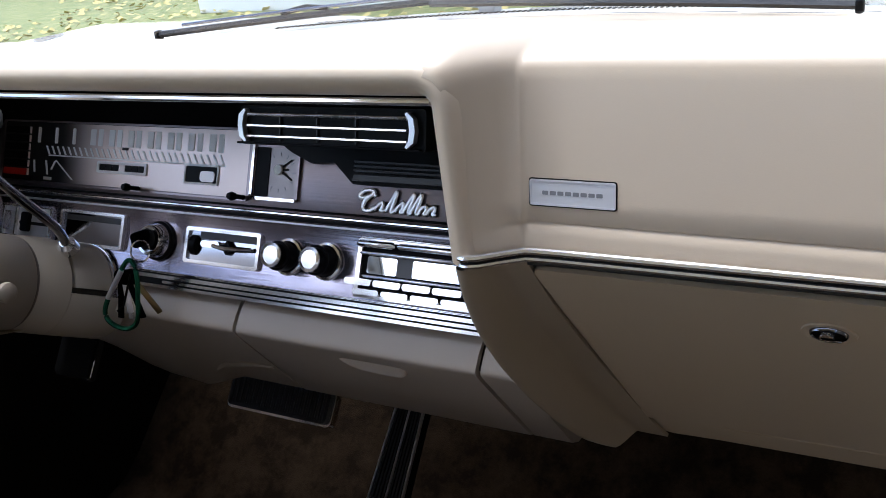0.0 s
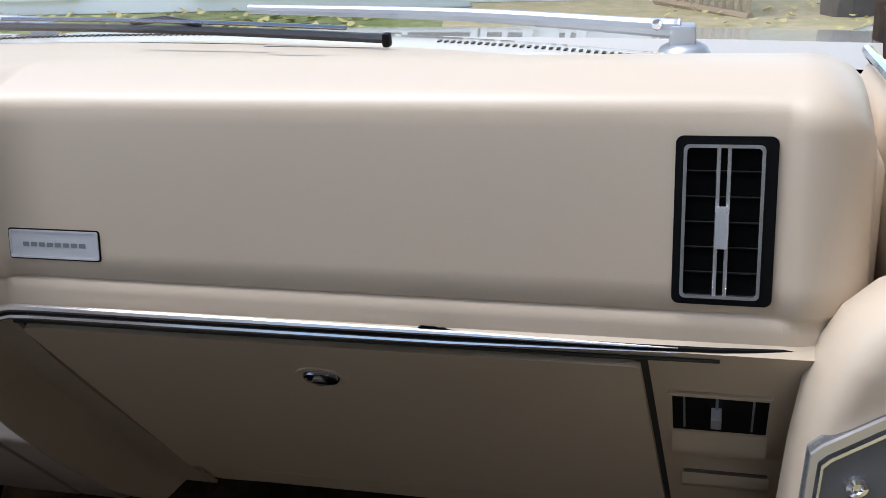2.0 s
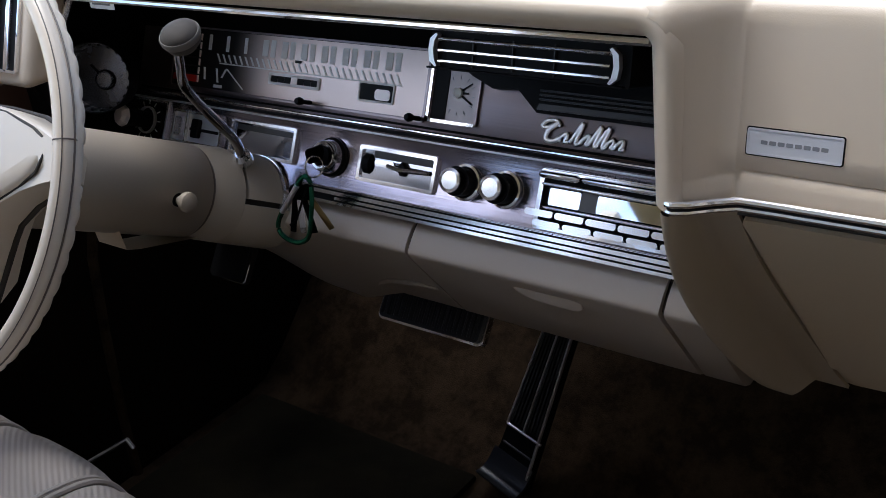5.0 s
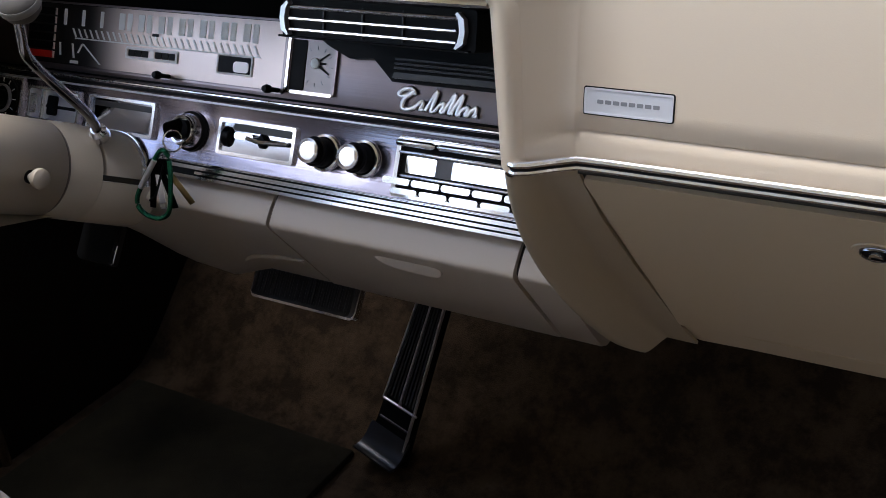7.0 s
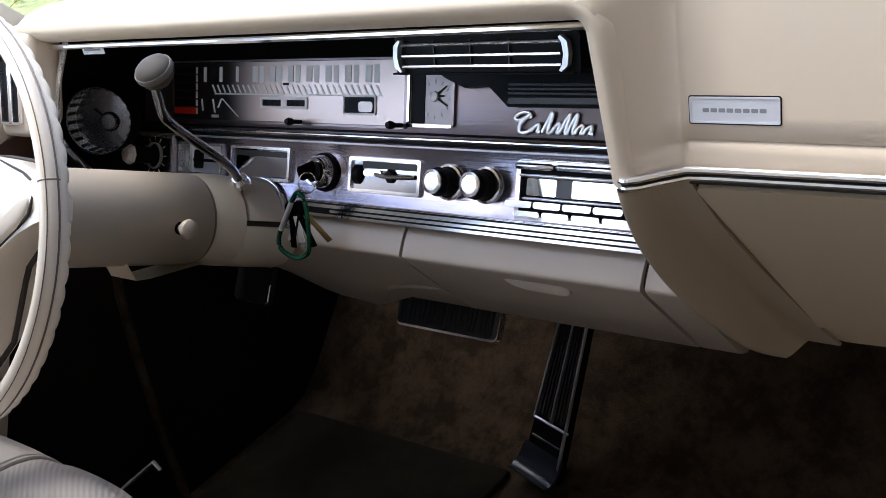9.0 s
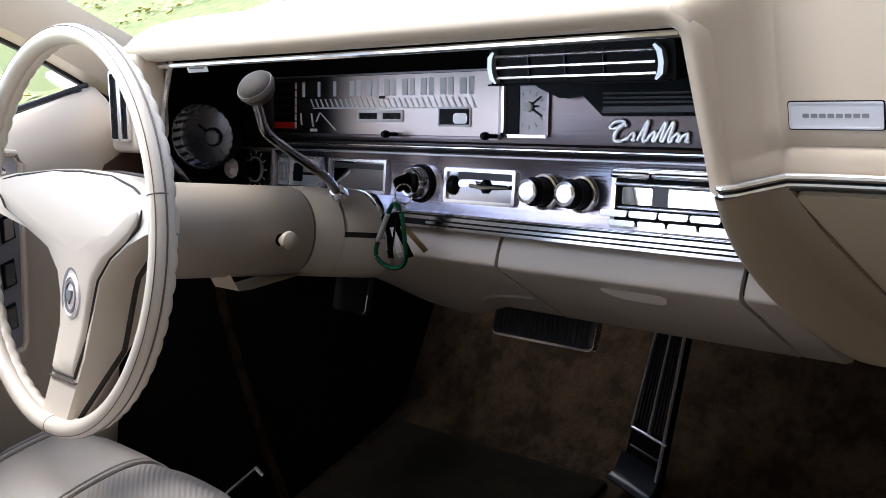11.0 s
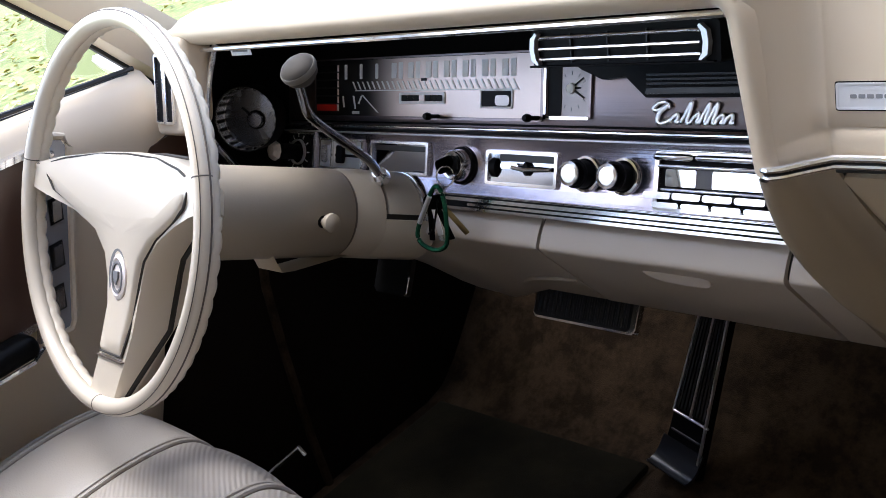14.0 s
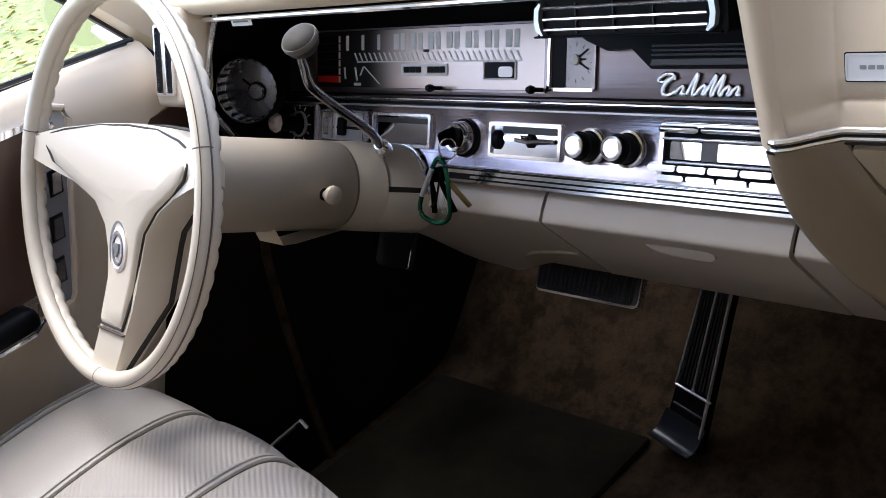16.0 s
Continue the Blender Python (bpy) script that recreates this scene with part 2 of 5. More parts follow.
def lathe(profile, m, sides=28, bm=None):
    """Turns (radius, height) pairs about the z axis of the pose m."""
    rings = [[m @ Vector((max(r, 1e-5) * math.cos(a), max(r, 1e-5) * math.sin(a), h)) for a in (2 * math.pi * k / sides for k in range(sides))] for r, h in profile]
    return skin(rings, True, True, False, bm)


def plate(outline, lo, hi, m=None, w=0.0, seg=2, bm=None):
    """An outline of (u, v) pairs raised from lo to hi along z of the pose m."""
    b = bmesh.new()
    bot = [b.verts.new((u, v, lo)) for u, v in outline]
    top = [b.verts.new((u, v, hi)) for u, v in outline]
    b.faces.new(bot[::-1])
    b.faces.new(top)
    for i in range(len(bot)):
        j = (i + 1) % len(bot)
        b.faces.new((bot[i], bot[j], top[j], top[i]))
    bevel(b, w, seg)
    if m is not None:
        turn(b, m)
    return join(bm, b)


def round_rect(x0, x1, y0, y1, r, n=5):
    out = []
    for cx, cy, a0 in ((x1 - r, y1 - r, 0), (x0 + r, y1 - r, 90), (x0 + r, y0 + r, 180), (x1 - r, y0 + r, 270)):
        for k in range(n + 1):
            a = radians(a0 + 90 * k / n)
            out.append((cx + r * math.cos(a), cy + r * math.sin(a)))
    return out


def rim(outer, inner, lo, hi, m=None, bm=None):
    """A frame between two outlines of equal count."""
    rings = [[(u, v, lo) for u, v in outer], [(u, v, hi) for u, v in outer], [(u, v, hi) for u, v in inner], [(u, v, lo) for u, v in inner]]
    b = skin(rings, True, False, True)
    if m is not None:
        turn(b, m)
    return join(bm, b)


def face(origin, lean=0.0, yaw=0.0):
    """A pose on a face that looks rearwards (-y): u to the right, v up the face, w out towards the seats; lean: degrees by which its top tips forwards."""
    return Matrix.Translation(origin) @ pose(0, 0, 0, 0, 0, yaw) @ pose(0, 0, 0, 90 - lean, 0, 0)


# ---- ground and car shell ----
def far_edge(x):
    return 0.415 - 0.42 * x * x


b = bmesh.new()
bmesh.ops.create_grid(b, x_segments=60, y_segments=60, size=60)
for v in b.verts:
    v.co.z = -0.42 + 0.03 * noise.noise(v.co * 0.6)
ground = solo("ground", b, GRASS, "green autumn lawn strewn with yellow leaves", kind="structure")
floor = solo("floor", skin([[(x, y, z) for y, z in ((-1.6, 0), (0.2, 0), (0.24, 0.008), (0.28, 0.035), (0.52, 0.26), (0.58, 0.34), (0.60, 0.58))] for x in (-0.74, -0.5, -0.2, 0.0, 0.2, 0.5, 0.74)], False, False), CARPET, "dark brown cut-pile carpet over the footwell", kind="structure", sharp=60)
b = box(-0.69, -0.285, -0.35, 0.205, 0.0, 0.012, 0.005)
floor_mat = solo("floor_mat", b, MATC, "dark olive carpet mat in the driver's footwell", "floor mat")

shell = thing("car_body", (0, 0, -0.3), "cream two-door hardtop body with vinyl trimmed pillars", "car body", kind="structure")
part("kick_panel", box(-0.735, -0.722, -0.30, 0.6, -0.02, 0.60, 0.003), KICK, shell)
part("kick_panel_welt", tube([(-0.720, 0.055, 0.47), (-0.720, 0.030, 0.40), (-0.720, 0.010, 0.33), (-0.720, -0.003, 0.223), (-0.720, -0.014, 0.085), (-0.720, -0.016, 0.0)], 0.007, 8), CARPET, shell)
part("kick_panel", box(0.735, 0.745, 0.05, 0.6, -0.02, 0.66, 0.003), CARPET, shell)
part("firewall", box(-0.75, 0.75, 0.605, 0.62, 0, 0.585), MATT, shell)
part("sill", box(-0.80, -0.70, -1.5, -0.25, -0.05, 0.035, 0.008), LOWER, shell)
part("sill", box(0.70, 0.80, -1.5, 0.06, -0.05, 0.035, 0.008), SATIN, shell)
part("rear_wall", box(-0.75, 0.75, -1.63, -1.6, 0, 0.88), VINYL, shell)
for s in (-1, 1):
    rings = []
    for u in (0, 0.25, 0.5, 0.75, 1.0):
        c = Vector((s * (0.765 if s < 0 else 0.835), 0.055, 0.650)).lerp(Vector((s * (0.70 if s < 0 else 0.755), -0.40, 1.105)), u)
        w = 0.056
        low_w = 0.75 if s > 0 else 0.65 if u == 0 else 0.50
        rings.append([c + Vector(d) for d in ((s * 0.022, 0.42 * w, 0.52 * w), (-s * 0.012, 0.47 * w, 0.42 * w), (-s * 0.022, 0.1 * w, 0.0), (-s * 0.018, -0.8 * low_w * w, -0.8 * low_w * w), (s * 0.005, -low_w * w, -low_w * w), (s * 0.03, 0, 0))])
    part("windshield_pillar", skin(rings), VINYL, shell, "cream trimmed windshield pillar", sharp=60)
    part("pillar_seal", tube([r[0] for r in rings], 0.006, 8), RUBBER, shell)
    part("pillar_seal", tube([r[4] for r in rings], 0.0045, 8), RUBBER, shell)
    part("rear_side_panel", box(s * 0.74 - 0.02, s * 0.74 + 0.02, -1.62, -1.02, 0.0, 0.68, 0.01), VINYL, shell)
roof = []
for y, z in ((-0.385, 1.128), (-0.42, 1.160), (-0.9, 1.185), (-1.4, 1.17), (-1.75, 1.12)):
    roof.append([(x, y, z + 0.01 - 0.05 * (abs(x) / 0.64) ** 4) for x in (-0.64, -0.62, -0.5, -0.25, 0, 0.25, 0.5, 0.62, 0.64)])
roof_in = [[(x * 0.985, y, z - 0.03) for x, y, z in ring] for ring in roof]
part("roof", skin([a + b[::-1] for a, b in zip(roof, roof_in)]), VINYL, shell, "padded roof with pale headliner", sharp=60)
for s in (-1, 1):
    part("rear_pillar", skin([[(s * 0.74, y0, z), (s * 0.70, y0, z), (s * 0.70, y1, z), (s * 0.74, y1, z)] for y0, y1, z in ((-1.66, -1.04, 0.66), (-1.70, -1.12, 0.9), (-1.76, -1.22, 1.13))]), VINYL, shell)
part("windshield_header", tube([(-0.70, -0.40, 1.11), (-0.3, -0.39, 1.135), (0.3, -0.39, 1.135), (0.70, -0.40, 1.11)], 0.022, 8), VINYL, shell)
# cowl, hood and fenders
cowl = [[(x, far_edge(x) + dy, z) for x in [-0.75 + 0.05 * k for k in range(31)]] for dy, z in ((-0.02, 0.655), (0.015, 0.660), (0.055, 0.660), (0.075, 0.655), (0.10, 0.640))]
part("cowl", skin(cowl, False, False), PAINT, shell)
hood = [[(x, y, z + 0.022 * (1 - (x / 0.95) ** 2)) for x in (-0.95, -0.9, -0.6, -0.3, 0, 0.3, 0.6, 0.9, 0.95)] for y, z in ((0.50, 0.60), (0.515, 0.622), (0.8, 0.575), (1.2, 0.500), (1.6, 0.420), (1.95, 0.33), (2.0, 0.2))]
part("hood", skin(hood, False, False), PAINT, shell, "long cream painted hood", sharp=60)
for s in (-1, 1):
    part("fender", skin([[(s * 0.90 + dx, y, z) for dx, z in ((-0.07, 0.0), (-0.07, t - 0.02), (-0.045, t), (0.04, t - 0.005), (0.07, t - 0.04), (0.07, 0.0))] for y, t in ((0.1, 0.655), (0.6, 0.635), (1.2, 0.53), (1.9, 0.37))]), PAINT, shell, sharp=60)
slot = finish(box(-0.0015, 0.0015, 0.029, 0.037, -0.004, 0.0010), "grille_slot", BLACK)
for k in range(134):
    x = -0.38 + k * 0.0068
    if abs(x - 0.315) < 0.022:
        continue
    s = new("grille_slot", slot)
    s.parent, s.matrix_parent_inverse = shell, shell.matrix_basis.inverted()
    s.location = (x, far_edge(x), 0.660)
wind = [[(x, far_edge(x) * k - 0.005 + y, z) for x in [-0.66 + 0.055 * k for k in range(25)]] for k, y, z in ((1.0, 0.0, 0.659), (0.8, -0.20, 0.88), (0.3, -0.47, 1.11))]
windshield = solo("window_1", skin(wind, False, False), GLASS, "curved clear windshield glass", kind="structure")
windshield.visible_shadow = False

# ---- dashboard ----
dash = thing("dashboard", (0, 0.1, 0.4), "cream padded dashboard with chrome trim and brushed metal controls", "dashboard")
BROW = [(1.0, 0.6605), (0.5, 0.690), (0.07, 0.714), (0.02, 0.7215), (-0.008, 0.719), (-0.0235, 0.7125), (-0.030, 0.7045), (-0.0235, 0.693), (-0.010, 0.6860), (0.01, 0.684), (0.05, 0.684), (0.12, 0.684)]
rings = []
for x, dz, dy in ((-0.668, -0.03, 0.02), (-0.655, -0.01, 0.005), *[(-0.63 + 0.035 * k, 0, 0) for k in range(19)], (0.04, 0, 0), (0.070, 0, 0), (0.0945, 0, 0), (0.0970, 0, 0)):
    ring = []
    for i, (y, z) in enumerate(BROW):
        y = far_edge(x) * y if i < 2 else y + dy
        if i > 6 and dz > 0:
            z -= dz
        if dz < 0 and 1 < i < 7:
            z += dz
        ring.append((x if i > 6 else min(x, 0.0951), y, z))
    rings.append(ring)
part("brow_pad", skin(rings, False, False), VINYL, dash, "padded cream vinyl brow", sharp=80)
# the brow's roll bends down into the inner edge of the centre post
ROLL = [(-0.0199, 0.05), (-0.0199, 0.010), (-0.0193, 0.000), (-0.0178, -0.0095), (-0.0152, -0.0160), (-0.0115, -0.0223), (-0.0070, -0.0275), (-0.0020, -0.0308), (0.0030, -0.0310), (0.0075, -0.0275), (0.0115, -0.0180), (0.015, -0.004)]
bend = [((x, 0.7035), 90) for x in (-0.64, -0.4, -0.2, 0.0, 0.045, 0.065, 0.0820)] + [((0.0905 + 0.023 * math.cos(radians(a)), 0.6805 + 0.023 * math.sin(radians(a))), a) for a in range(90, -1, -9)] + [((0.1135, z), 0) for z in (0.66, 0.64, 0.62, 0.60, 0.58, 0.567)]
part("brow_corner", skin([[(x + n * math.cos(radians(a)), y + (0.02 if x < -0.6 else 0.0), z + n * math.sin(radians(a))) for n, y in ROLL] for (x, z), a in bend], False, False), VINYL, dash, "rolled vinyl corner", sharp=80)
PANEL = [(1.0, 0.6605), (0.5, 0.689), (0.085, 0.7160), (0.058, 0.7150), (0.038, 0.7112), (0.0265, 0.7078), (0.0205, 0.7042), (0.0178, 0.6990), (0.0160, 0.691), (0.0130, 0.676), (0.0070, 0.643), (0.0010, 0.611), (-0.0014, 0.5960), (0.0004, 0.5938), (-0.0020, 0.5914), (-0.0036, 0.585), (-0.0044, 0.5715)]
POST = [(1.0, 0.6605), (0.5, 0.690), (0.07, 0.714), (0.02, 0.7215), (-0.008, 0.7190), (-0.0240, 0.7125), (-0.0305, 0.7045), (-0.0308, 0.694), (-0.0300, 0.684), (-0.0295, 0.670), (-0.0285, 0.643), (-0.0290, 0.611), (-0.0290, 0.5945), (-0.0290, 0.5890), (-0.0285, 0.5830), (-0.0280, 0.578), (-0.0265, 0.566)]
rings = []
for x, blend, sh, inset in ((0.0950, 1, 0.14, 0), (0.0953, 1, 0.06, 0), (0.0965, 1, 0.035, 0), (0.0995, 1, 0.018, 0), (0.104, 1, 0.010, 0), (0.109, 1, 0.004, 0), (0.115, 0.97, 0, 0), (0.121, 0.86, 0, 0), (0.131, 0.62, 0, 0), (0.141, 0.32, 0, 0), (0.149, 0.10, 0, 0), (0.1520, 0, 0, 0), (0.1538, 0, 0, 0.3), (0.1570, 0, 0, 1), *[(0.19 + 0.034 * k, 0, 0, 1) for k in range(13)], (0.628, 0, 0, 1), (0.632, 0, 0, 0.7), (0.636, 0, 0, 0.2), (0.640, 0, 0, 0), *[(0.640 + 0.036 * math.sin(radians(a)), 0, 0.040 * (1 - math.cos(radians(a))), 0) for a in (15, 30, 43, 55, 66, 76, 84, 90)]):
    ring = []
    for i, (p, q) in enumerate(zip(PANEL, POST)):
        y, z = p[0] + (q[0] - p[0]) * blend, p[1] + (q[1] - p[1]) * blend
        if i < 2:
            y *= far_edge(x)
        else:
            y += sh * (1 if i > 6 or x > 0.2 else 0)
        if not blend and 6 < i < 14:
            y -= 0.0040 * (1 - inset)
        if x > 0.640 and i < 10:
            z -= (0.036 - math.sqrt(max(0, 0.036 ** 2 - (x - 0.640) ** 2))) * (1.0 if i < 7 else (10 - i) / 4)
        ring.append((x, y, z))
    rings.append(ring)
part("passenger_pad", skin(rings, False, False), VINYL, dash, "smooth cream vinyl crash pad", sharp=80)
part("end_cap_pad", box(0.660, 0.682, 0.045, 0.30, 0.56, 0.668, 0.010, 4), VINYL, dash)
part("pillar_foot", skin([[(0.688, y, 0.45), (0.688, y, z - 0.012), (0.694, y, z), (0.760, y, z + 0.004), (0.780, y, 0.45)] for y, z in ((0.035, 0.662), (0.050, 0.676), (0.12, 0.684), (0.26, 0.672))]), VINYL, shell, "cream trim at the foot of the pillar", sharp=50)
part("pillar_strip", tube([(0.692, 0.055, 0.683), (0.692, 0.12, 0.6905), (0.692, 0.26, 0.679)], 0.0042, 8), CHROME, shell)
part("door_seal", tube([(0.742, 0.030, 0.40), (0.742, 0.030, 0.62), (0.748, 0.034, 0.672), (0.770, 0.05, 0.690)], 0.009, 8), RUBBER, shell)
for x0, x1, y0 in ((0.10, 0.225, 0.285), (0.235, 0.345, 0.262)):
    part("defroster_slot", skin([[(x, y0 - 0.25 * (x - 0.1) * 0.4 + d, 0.6945 - (y0 + d - 0.2) * 0.135 + 0.002) for d in (0, 0.007)] for x in (x0, (x0 + x1) / 2, x1)], False, False), BLACK, dash)

# chrome molding over the glove box
TRIM = [(-0.0295, 0.1130), (-0.0315, 0.1180), (-0.029, 0.128), (-0.020, 0.143), (-0.0128, 0.158), (-0.012, 0.18), (-0.012, 0.3), (-0.012, 0.45), (-0.011, 0.555), (-0.010, 0.60), (-0.006, 0.655)]
def trim_height(x):
    return 0.5700 + 0.003 * min(1, max(0, (x - 0.115) / 0.045)) + 0.002 * max(0, x - 0.16) / 0.4


for z, r in ((0.0031, 0.0026), (-0.0028, 0.0022)):
    bright = TRIM[:-2] + [(-0.0106, 0.578)]
    part("chrome_molding", tube([(x, y, z * (1 if x < 0.5 else 0.5) + trim_height(x)) for y, x in bright], [r if x < 0.4 else r * 0.75 if x < 0.5 else r * 0.35 if x < 0.57 else r * 0.1 for y, x in bright], 8), MOLD, dash, "bright chrome molding")
# dark tube stands in for the shadowed gap below the molding
part("molding_shadow_gap", tube([(x, y + 0.0020, trim_height(x) - 0.0066) for y, x in TRIM[4:-1]], [0.0018 if x < 0.4 else 0.0012 for y, x in TRIM[4:-1]], 8), SEAMC, dash)
part("molding_channel", tube([(x, y + 0.0020, trim_height(x)) for y, x in TRIM], [0.0030 if x < 0.5 else 0.0018 for y, x in TRIM], 8), BLACK, dash)

# glove box: the whole lower dash leans under towards the floor
low = face((0.16, -0.0097, 0.566), -32.2) @ Matrix.Translation((-0.16, 0, 0))
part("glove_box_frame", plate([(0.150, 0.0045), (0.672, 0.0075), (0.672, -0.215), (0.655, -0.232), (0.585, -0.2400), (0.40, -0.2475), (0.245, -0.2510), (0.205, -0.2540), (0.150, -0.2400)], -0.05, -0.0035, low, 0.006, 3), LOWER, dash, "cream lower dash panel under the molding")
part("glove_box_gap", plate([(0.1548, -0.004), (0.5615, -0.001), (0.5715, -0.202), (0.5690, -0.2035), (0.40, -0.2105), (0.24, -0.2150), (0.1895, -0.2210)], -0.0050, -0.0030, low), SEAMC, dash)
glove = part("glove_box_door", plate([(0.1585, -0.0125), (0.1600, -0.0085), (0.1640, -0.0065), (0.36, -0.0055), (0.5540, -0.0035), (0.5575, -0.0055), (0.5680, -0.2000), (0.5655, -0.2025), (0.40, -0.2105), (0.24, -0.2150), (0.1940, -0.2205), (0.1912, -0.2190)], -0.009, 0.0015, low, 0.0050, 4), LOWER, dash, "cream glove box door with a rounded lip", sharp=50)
lockm = low @ pose(0.3580, -0.0432, 0.0015)
part("lock_escutcheon", lathe([(0.0150, -0.002), (0.0138, 0.0012), (0.0100, 0.0008), (0.0092, -0.001), (0, -0.001)], lockm @ Matrix.Diagonal((1.25, 0.78, 1, 1))), LOWER, glove)
part("lock", lathe([(0.0112, 0.0), (0.0108, 0.0022), (0.0102, 0.0030), (0.0096, 0.0022), (0.0090, 0.001)], lockm @ Matrix.Diagonal((1.12, 0.70, 1, 1))), LEVERC, glove, "chrome glove box lock")
part("lock_well", lathe([(0.0093, 0.0005), (0.0090, 0.0022), (0, 0.0018)], lockm @ Matrix.Diagonal((1.12, 0.70, 1, 1))), BLACK, glove)
part("lock_barrel", lathe([(0.0050, 0.001), (0.0046, 0.0048), (0.0030, 0.0052), (0, 0.0045)], lockm @ pose(-0.001, 0, 0)), CHROME, glove)
part("key_slot", plate(round_rect(-0.004, 0.004, -0.0012, 0.0012, 0.001), 0.0038, 0.0052, lockm), BLACK, glove)
part("lower_lip", tube([low @ Vector((u, v, -0.0005)) for u, v in ((0.235, -0.2170), (0.26, -0.2165), (0.40, -0.2125), (0.569, -0.2045))], [0.0008, 0.0022, 0.0022, 0.0018], 8), LOWER, dash, "thin lip under the glove box door")
# torn edge of the vinyl over the molding
rnd = random.Random(8)
tear = [(0.412 + 0.0027 * k, rnd.uniform(0.0022, 0.0036) * (0.15 + math.sin(math.pi * k / 19) ** 2 * (0.2 if k < 8 else 0.9))) for k in range(20)]
part("vinyl_tear", plate([(x, trim_height(x) + 0.0038 + h) for x, h in tear] + [(x, trim_height(x) + 0.002) for x, h in reversed(tear)], 0.0, 0.0008, face((0, -0.0112, 0), 0)), MATT, dash, "torn dark edge of the vinyl")

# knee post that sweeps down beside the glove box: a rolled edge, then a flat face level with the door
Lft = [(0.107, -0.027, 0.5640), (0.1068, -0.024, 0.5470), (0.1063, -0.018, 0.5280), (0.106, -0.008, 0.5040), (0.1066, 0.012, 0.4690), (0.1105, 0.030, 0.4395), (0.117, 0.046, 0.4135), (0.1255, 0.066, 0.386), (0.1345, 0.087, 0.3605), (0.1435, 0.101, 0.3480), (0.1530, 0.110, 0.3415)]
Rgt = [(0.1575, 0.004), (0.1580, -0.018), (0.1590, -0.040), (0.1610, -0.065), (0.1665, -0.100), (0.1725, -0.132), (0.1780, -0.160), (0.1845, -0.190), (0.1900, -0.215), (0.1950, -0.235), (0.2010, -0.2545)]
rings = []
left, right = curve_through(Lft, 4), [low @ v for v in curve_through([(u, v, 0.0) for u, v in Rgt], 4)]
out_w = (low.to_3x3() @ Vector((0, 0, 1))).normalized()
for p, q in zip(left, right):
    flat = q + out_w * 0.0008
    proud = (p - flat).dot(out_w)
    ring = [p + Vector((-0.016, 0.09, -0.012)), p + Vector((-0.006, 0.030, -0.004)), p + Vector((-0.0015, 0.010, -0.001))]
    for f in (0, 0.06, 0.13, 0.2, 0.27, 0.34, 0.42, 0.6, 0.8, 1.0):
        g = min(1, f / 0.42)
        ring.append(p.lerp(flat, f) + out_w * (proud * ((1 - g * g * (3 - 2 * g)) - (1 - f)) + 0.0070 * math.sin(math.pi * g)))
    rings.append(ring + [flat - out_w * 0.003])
part("knee_post", skin(rings, False, False), KNEE, dash, "cream knee post with a rolled edge, shade put into its colour", sharp=70)

# lower driver's panel with the ash tray door
def low_profile(x):
    zb, yb = 0.330, 0.117
    for x0, x1, z0, z1 in ((-0.25, -0.29, 0.330, 0.330), (-0.29, -0.345, 0.330, 0.310), (-0.345, -0.39, 0.310, 0.314), (-0.39, -0.53, 0.314, 0.342), (-0.53, -0.70, 0.342, 0.375)):
        if x1 <= x <= x0:
            u = (x - x0) / (x1 - x0)
            zb = z0 + (z1 - z0) * u * u * (3 - 2 * u)
    return [(0.080, 0.4690), (0.068, 0.4665), (0.061, 0.4625), (0.053, 0.4560), (0.0455, 0.4485), (0.0400, 0.4415), (0.0380, 0.4385), (0.0376, 0.4362), (0.0385, 0.4340), (0.0405, 0.4305), (0.0405 + (yb - 0.0405) * 0.5, 0.4305 + (zb - 0.4305) * 0.5), (yb, zb), (yb + 0.012, zb - 0.006), (yb + 0.10, zb + 0.005)]


def low_piece(name, x0, x1, n, lift=0.0, label=""):
    rings = []
    for k in range(n + 1):
        x = x0 + (x1 - x0) * k / n
        rings.append([(x, y - lift, z) for y, z in low_profile(x)])
    b = skin(rings, False, False)
    ends = []
    for x, r in ((x0, rings[0]), (x1, rings[-1])):
        ends.append([(x, y + 0.02, z) for _, y, z in r])
    skin([ends[0], rings[0]], False, False, bm=b)
    skin([rings[-1], ends[1]], False, False, bm=b)
    return part(name, b, LPANEL, dash, label, sharp=60)


part("panel_gap", skin([[(x, y + 0.006, z) for y, z in low_profile(x)] for x in (-0.25, -0.1, 0.1)], False, False), SEAMC, dash)
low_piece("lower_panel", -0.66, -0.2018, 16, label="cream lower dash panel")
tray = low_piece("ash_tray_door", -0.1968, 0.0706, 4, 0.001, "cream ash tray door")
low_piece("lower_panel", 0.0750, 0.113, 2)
pull = face((-0.0455, 0.0480, 0.4205), -37.5) @ Matrix.Diagonal((0.70, 0.9, 0.8, 1))
ledge = []
for u, top, bot in ((-0.050, 0.0035, 0.0020), (-0.044, 0.0052, -0.0005), (-0.034, 0.0060, -0.0035), (-0.018, 0.0064, -0.0060), (0.010, 0.0064, -0.0070), (0.038, 0.0060, -0.0075), (0.047, 0.0050, -0.0072), (0.052, 0.0020, -0.0055)):
    k = (top - bot) / 0.0135
    ledge.append([pull @ Vector((u, v, w)) for v, w in ((top, -0.002), (top - 0.0008, 0.0012), (bot + 0.0015, 0.0068 * k + 0.001), (bot, 0.0062 * k), (bot - 0.0012, 0.0030 * k), (bot - 0.0016, -0.002))])
part("pull_ledge", skin(ledge), LPANEL, tray, "soft finger ledge", sharp=60)
under = face((0, 0.0405, 0.4305), -37.4)
